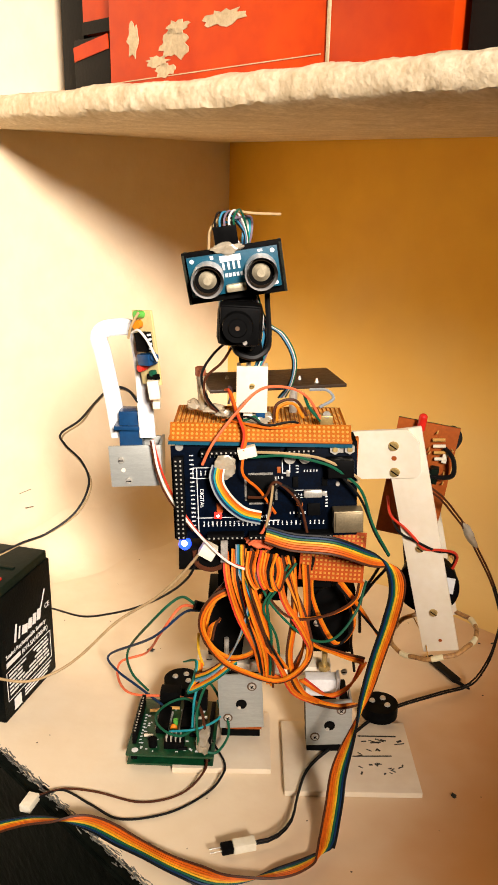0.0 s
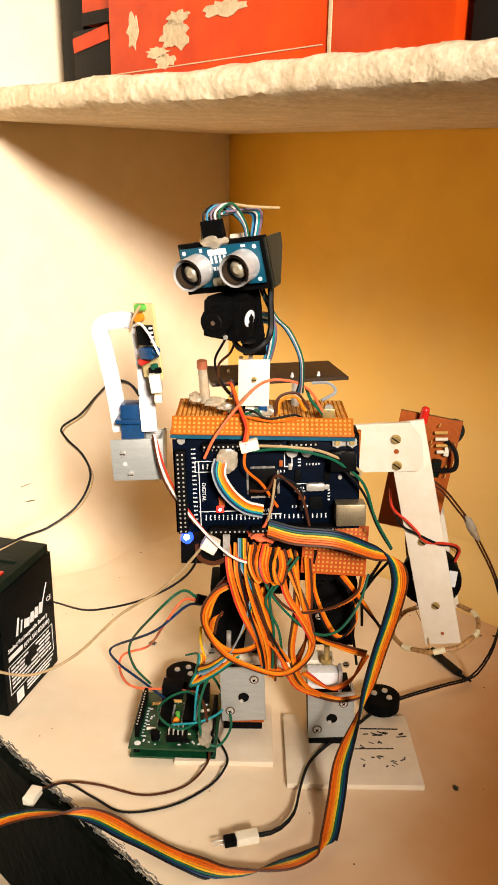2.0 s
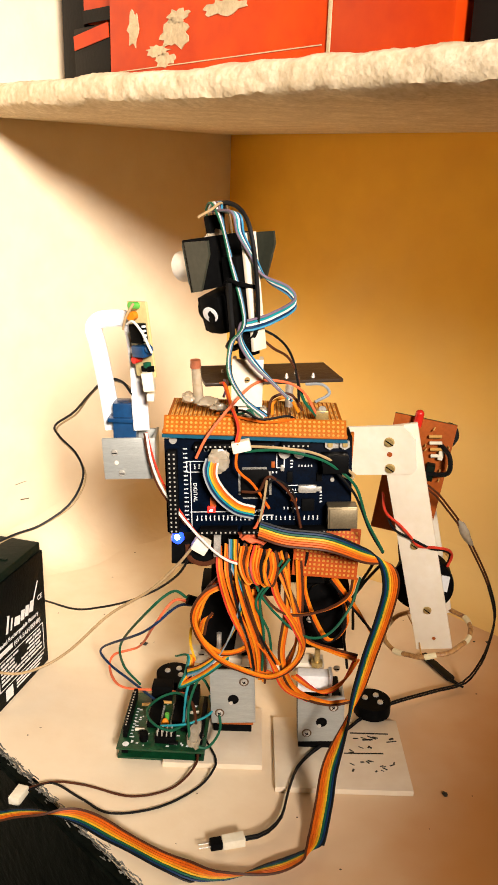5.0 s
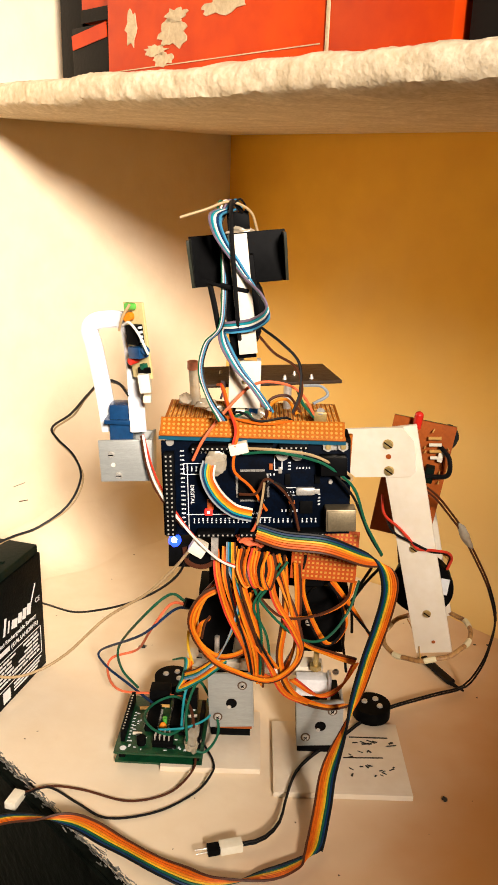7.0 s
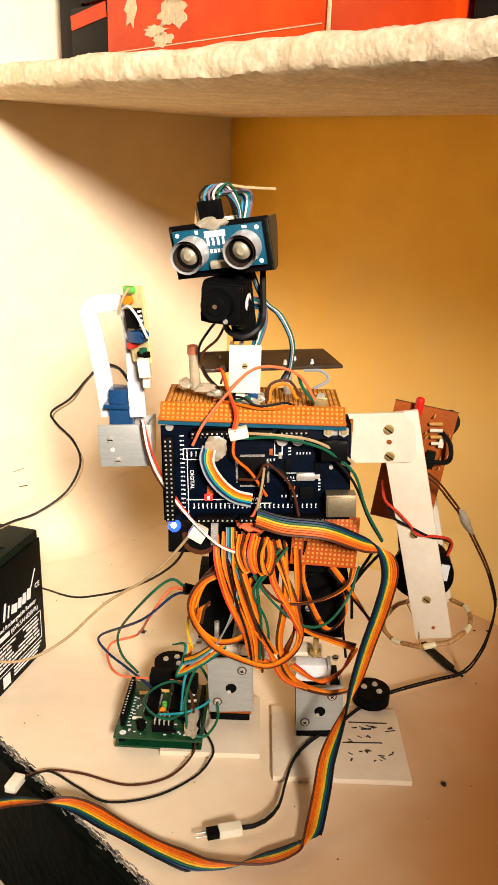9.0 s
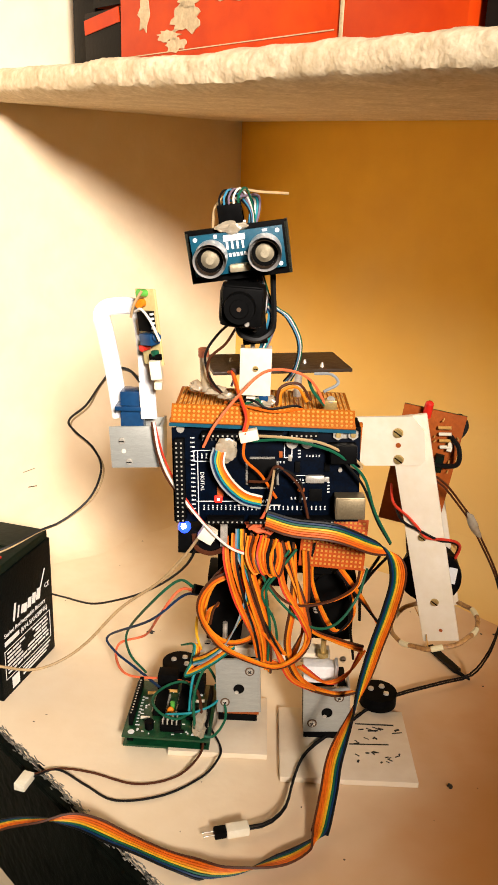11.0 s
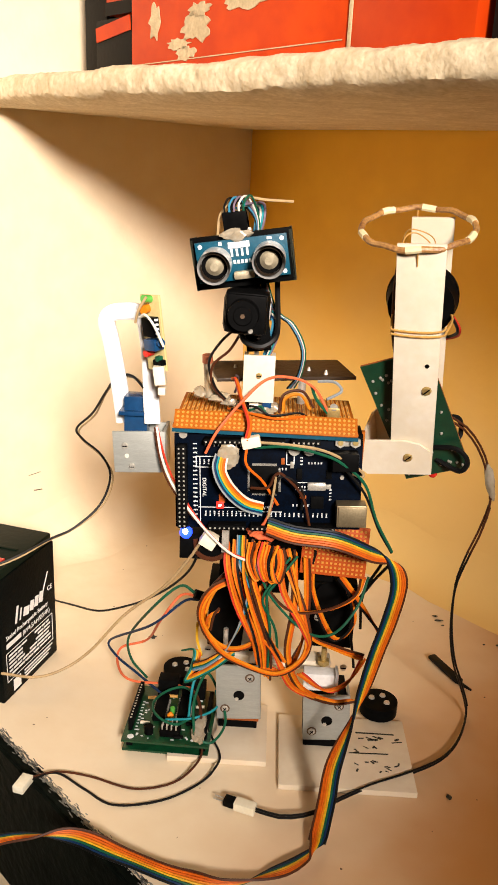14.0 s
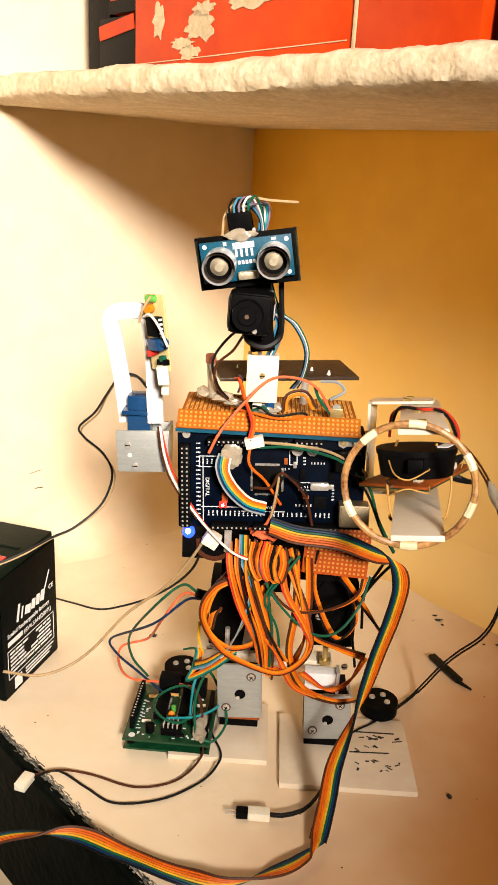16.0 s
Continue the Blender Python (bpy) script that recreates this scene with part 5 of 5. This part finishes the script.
wire(shield, "board_lead", [(-29, 440, 109), (-39, 444, 105), (-60, 448, 84), (-101, 517, 26), (-95, 507, 20), (-76, 489, 18), (-55, 467, 18)], "blue", 0.9)
circle = [(-46 + 14 * math.cos(a) + 1, 451 + 19 * math.sin(a), 22 + 2 * math.sin(2 * a)) for a in [k * math.pi / 5 for k in range(10)]]
wire(shield, "loop_wire", circle, "green", 0.9)
wire(shield, "loop_wire", [(-34, 442, 20), (-33, 459, 34), (-26, 464, 44), (-13, 465, 50), (-7, 465, 48)], "teal", 0.9)
wire(shield, "loop_wire", [(-29, 428, 18), (-31, 446, 30), (-24, 463, 40), (-13, 452, 26), (-10, 442, 16), (-17, 429, 12), (-26, 427, 14)], "green", 0.9)
wire(shield, "loop_wire", [(-49, 438, 20), (-30, 439, 22), (-16, 449, 24), (-18, 461, 28)], "teal", 0.8)
wire(shield, "board_lead", [(-34, 463, 26), (-28, 450, 26), (-25, 436, 20)], "brown", 1.2)

lead = thing("plug_lead", "two-core black lead ending in a white plug, lying on the floor", "cable", (-90, 395, 0))
wire(lead, "core", [(-28, 444, 15), (-24, 430, 9), (-25, 419, 5), (-38, 404, 1), (-62, 396, 1), (-91, 404, 1), (-111, 405, 2), (-125, 397, 4)], "brown", 0.75)
wire(lead, "core", [(-26, 448, 15), (-18, 436, 10), (-12, 426, 6), (-13, 417, 4.5), (-22, 405, 1), (-44, 388, 1), (-72, 382, 1), (-92, 393, 1), (-112, 404, 2), (-125, 395, 4)], "black", 0.75)
part("plug", box(B(), (-129, 391, 4), (7, 12, 5), Euler((0, 0, radians(-15))).to_matrix(), bevel=0.5), CONN, lead, "off-white plug")

sensor_cable = thing("sensor_cable", "black and cream twin cable looping from arm to battery", "cable", (-150, 470, 0))
CA = [(-62, 428, 246), (-69, 436, 251), (-80, 448, 249), (-94, 470, 234), (-109, 490, 216), (-125, 505, 202), (-124, 512, 192), (-115, 520, 177), (-111, 520, 161), (-120, 515, 142), (-138, 505, 130), (-153, 495, 127), (-171, 480, 123), (-192, 470, 119), (-220, 460, 114)]
wire(sensor_cable, "core", CA, "black", 0.8)
wire(sensor_cable, "core", [(x + (1.2 if i % 4 < 2 else -0.6), y + 2, z - 1.6) for i, (x, y, z) in enumerate(CA)], "cream", 0.65)

power_cable = thing("power_cable", "cream and black power leads from the robot to the battery", "cable", (-90, 440, 0))
wire(power_cable, "core", [(-26, 408, 165), (-34, 415, 145), (-49, 430, 125), (-70, 455, 102), (-93, 480, 82), (-118, 510, 62), (-148, 550, 44), (-177, 580, 33)], "black", 0.75)
wire(power_cable, "core", [(-25, 407, 167), (-37, 412, 149), (-53, 420, 129), (-79, 430, 106), (-104, 435, 78), (-121, 430, 68), (-136, 420, 69), (-153, 410, 79)], "cream", 0.85)

chip_wood = thing("wood_sliver", "dark splinter lying on the floor", "debris", (155, 540, 0))
bm = box(B(), (0, 0, 3.4), (6.5, 36, 3), Euler((0, 0, 0.45)).to_matrix(), bevel=0.9)
rod(bm, (6, -15, 3), (15, -24, 2), 1.8, 0.8, 7)
bmesh.ops.translate(bm, vec=(155, 540, 0), verts=bm.verts)
part("splinter", bm, BLACKBOX, chip_wood)
crumb = thing("paint_flake", "small dark flakes on the cream floor", "debris", (150, 590, 0))
for c, s in (((164, 615, 1), (6, 2, 1.5)), ((162, 622, 1), (4, 2, 1)), ((166, 607, 1), (2.5, 1.5, 1)), ((132, 406, 1), (3, 4, 0.8)), ((206, 581, 1), (3, 2, 1)),
             ((-76, 563, 1), (5, 4, 3)), ((195, 581, 1), (2, 1.5, 0.8))):
    part("flake", blob(B(), c, [q * 0.5 for q in s], 0.7, c[0]), INK, crumb)
spots = B()
rng = random.Random(21)
for k in range(40):
    u, v = rng.uniform(20, 520), rng.uniform(60, 400)
    blob(spots, nic(u, v, 0.15), (rng.uniform(0.2, 0.7), rng.uniform(0.2, 0.7), 0.15), 0.5, k)
tagged(link("floor_specks", spots, DIRT), "tiny brown specks on the floor", "specks", kind="stuff")
scratch = B()
for q, s, a in ((nic(0.2, 262, 65), (0.4, 9, 0.9), 0.1), (nic(0.2, 265, 82), (0.4, 12, 0.4), -0.1), (nic(0.2, 192, -25), (0.4, 1.5, 1.5), 0)):
    box(scratch, q, s, TURN @ Euler((a, 0, 0)).to_matrix())
tagged(link("wall_scratches", scratch, DIRT, False), "short dark scratches on the side wall", "scratches", kind="stuff")

# ---- the arm's cable: short rigid links that follow the arm ----
arm_cable = thing("arm_cable", "black twin cable from the arm to a white plug", "cable", (80, 380, 0))
ARM_CABLE = {
    "rest": [(105, 446, 193), (116, 448, 185), (127, 452, 172), (137, 458, 159), (147, 464, 142), (158, 471, 123), (167, 479, 105), (176, 488, 80), (178, 497, 54), (177, 507, 29), (170, 517, 5), (146, 506, 5), (110, 489, 5), (88, 472, 5), (73, 456, 5), (55, 440, 5), (41, 422, 5), (34, 400, 5), (29, 379, 5), (19, 366, 5), (8, 362, 5)],
    "lifting": [(135, 455, 159), (144, 460, 136), (154, 468, 115), (163, 479, 85), (165, 492, 42), (163, 507, 4), (149, 482, 4), (132, 460, 4), (126, 449, 4), (107, 432, 4), (87, 422, 4), (63, 410, 4), (47, 398, 4), (32, 380, 4), (20, 367, 4), (8, 362, 4), (-5, 364, 4), (-15, 364, 4)],
    "half": [(112, 430, 227), (115, 432, 215), (117, 434, 203), (117, 438, 194), (112, 442, 167), (105, 447, 146), (101, 452, 125), (103, 458, 105), (112, 465, 81), (123, 471, 51), (136, 478, 26), (148, 486, 4), (143, 468, 4), (130, 447, 4), (112, 429, 4), (93, 419, 4), (79, 410, 4), (62, 398, 4), (48, 386, 4), (31, 376, 4), (19, 376, 4), (9, 380, 4)],
    "raised": [(111, 430, 220), (114, 432, 208), (113, 436, 189), (106, 442, 165), (101, 448, 146), (103, 455, 122), (112, 463, 98), (123, 472, 72), (135, 481, 46), (148, 491, 25), (156, 501, 4), (145, 473, 4), (132, 453, 4), (111, 440, 4), (93, 431, 4), (79, 419, 4), (65, 402, 4), (52, 393, 4), (40, 386, 4), (27, 386, 4), (21, 389, 4)],
    "thrown": [(105, 430, 239), (119, 432, 230), (131, 435, 213), (139, 439, 189), (138, 445, 166), (133, 450, 142), (131, 457, 119), (134, 464, 86), (141, 471, 56), (151, 479, 31), (160, 488, 4), (148, 457, 4), (132, 436, 4), (107, 420, 4), (85, 409, 4), (63, 395, 4), (45, 382, 4), (28, 378, 4), (13, 382, 4)],
    "up": [(109, 430, 236), (117, 432, 224), (128, 435, 213), (137, 439, 201), (147, 444, 184), (156, 449, 160), (160, 455, 134), (161, 462, 108), (161, 469, 86), (159, 476, 61), (152, 484, 37), (154, 493, 4), (140, 472, 4), (121, 453, 4), (97, 436, 4), (80, 422, 4), (64, 402, 4), (51, 380, 4), (37, 373, 4), (21, 372, 4)],
    "ahead": [(110, 430, 225), (117, 432, 220), (128, 437, 208), (140, 443, 190), (152, 449, 163), (160, 457, 128), (162, 466, 96), (158, 475, 73), (147, 485, 53), (140, 496, 34), (128, 507, 4), (110, 486, 4), (91, 467, 4), (74, 453, 4), (60, 425, 4), (51, 399, 4), (41, 384, 4), (28, 378, 4), (21, 378, 4)],
}
LINKS = 64


def even_line(pts, n):
    """n + 1 places at even distances along the smooth line through pts."""
    line = spline(pts, 10)
    run = [0.0]
    for a, b in zip(line, line[1:]):
        run.append(run[-1] + (b - a).length)
    return [Vector([float(np.interp(run[-1] * k / n, run, [q[i] for q in line])) for i in range(3)]) for k in range(n + 1)]


SHAPES = {k: even_line(v, LINKS) for k, v in ARM_CABLE.items()}
LENGTH = max((s[1] - s[0]).length for s in SHAPES.values())
links = []
for i in range(LINKS):
    bm = rod(B(), (0, -0.95, -LENGTH * 0.56), (0, -0.95, LENGTH * 0.56), 0.68, seg=8)
    rod(bm, (0, 0.95, -LENGTH * 0.56), (0, 0.95, LENGTH * 0.56), 0.68, seg=8)
    ob = link("cable_link", bm, WIRE["black"] if i > 14 else WIRE["brown"])
    ob.parent = arm_cable
    links.append(ob)
sleeve = link("sleeve", blob(B(), (0, 0, 0), (2.6, 2.6, 12), 0.3, 3), GLUE)
sleeve.parent = links[7]
tagged(sleeve, "brown shrink sleeve")
bm = box(B(), (0, 0, 7), (6.5, 5.5, 13), bevel=0.5)
plug = link("plug", bm, CONN)
plug.parent = arm_cable
tagged(plug, "off-white plug with bare pins")
part("plug_base", box(B(), (0, 0, 17), (6.2, 4.5, 7), bevel=0.8), BLACK, plug)
for x in (-1.4, 1.4):
    part("pin", rod(B(), (x, 0, 20), (x, 0, 27), 0.4), STEEL, plug)


# ---- movement ----
HEAD_TURN = [(0.0, 0), (1.5, 0), (1.6, -3), (1.8, -12), (2.0, -27), (2.2, -33), (2.4, -39), (2.7, -50), (3.0, -58), (3.3, -68), (3.5, -77), (3.6, -81), (3.9, -86), (4.1, -90),
             (4.3, -95), (4.5, -101), (4.6, -110), (4.7, -116), (5.3, -150), (5.9, -176), (6.4, -179), (7.2, -179), (7.3, -165), (7.4, -118), (7.5, -99), (7.6, -91), (7.8, -88), (7.9, -80),
             (8.0, -72), (8.2, -68), (8.3, -45), (8.5, -24), (8.7, -17), (9.0, -14), (9.3, -5), (9.5, -3), (12.0, -2), (16.0, -2)]
ARM_SWING = [(0.0, 0), (9.7, 0), (11.5, 0), (11.7, 4), (11.8, 15), (11.9, 48), (12.0, 90), (12.1, 126), (12.2, 146), (12.3, 150), (12.5, 147), (12.6, 148), (12.7, 156), (12.9, 164), (13.0, 165), (13.5, 166),
             (13.6, 136), (13.7, 99), (13.75, 95), (13.8, 103), (13.9, 147), (14.0, 166), (14.2, 166), (14.5, 165), (15.2, 167), (15.3, 147), (15.4, 134), (15.5, 121), (15.6, 109), (15.7, 107), (16.0, 105)]
CABLE_SHAPE = [(0.0, "rest"), (11.5, "rest"), (11.9, "lifting"), (12.2, "half"), (12.6, "half"), (12.95, "raised"), (13.6, "raised"), (13.95, "thrown"), (14.1, "thrown"), (14.45, "up"),
               (15.2, "up"), (15.5, "ahead"), (16.0, "ahead")]


def link_pose(a, b):
    """The pose of a cable link between two places, its two cores side by side."""
    way = (b - a).normalized()
    return Matrix.Translation((a + b) / 2000) @ way.to_track_quat("Z", "Y").to_matrix().to_4x4()


def motions():
    base = robot.location
    walk(head, [(t, Matrix.Translation(HEAD_AT / 1000 - base) @ pose(0, 0, 0, 0, -8, 0) @ pose(0, 0, 0, 0, 0, a)) for t, a in HEAD_TURN])
    walk(arm, [(t, Matrix.Translation(SHOULDER / 1000 - base) @ HANG @ pose(0, 0, 0, -a, 0, 0)) for t, a in ARM_SWING])
    origin = Matrix.Translation(-arm_cable.location)
    for i, ob in enumerate(links):
        walk(ob, [(t, origin @ link_pose(SHAPES[s][i], SHAPES[s][i + 1])) for t, s in CABLE_SHAPE])
    walk(plug, [(t, origin @ Matrix.Translation((SHAPES[s][-1] - (SHAPES[s][-1] + SHAPES[s][-2]) / 2) / 1000) @ link_pose(SHAPES[s][-2], SHAPES[s][-1])) for t, s in CABLE_SHAPE])
    pivot = Matrix.Translation(Vector((-62, 428, 246)) / 1000)
    here = Matrix.Translation(sensor_cable.location)
    sunk = pivot @ Matrix.Rotation(radians(-7), 4, "Y") @ pivot.inverted() @ here
    walk(sensor_cable, [(0.0, here), (9.7, here), (11.8, sunk), (16.0, sunk)])
    pivot = Matrix.Translation(Vector((-25, 407, 165)) / 1000)
    here = Matrix.Translation(power_cable.location)
    sunk = pivot @ Matrix.Rotation(radians(-5), 4, "Y") @ pivot.inverted() @ here
    walk(power_cable, [(0.0, here), (9.7, here), (11.8, sunk), (16.0, sunk)])
    still = Matrix.Translation(-ribbon.location)
    hinge = Matrix.Translation((0.047, 0.365, 0.0))
    swung = still @ hinge @ Matrix.Rotation(radians(9), 4, "Z") @ hinge.inverted()
    walk(tail, [(0.0, still), (9.7, still), (11.8, swung), (16.0, swung)])


motions()
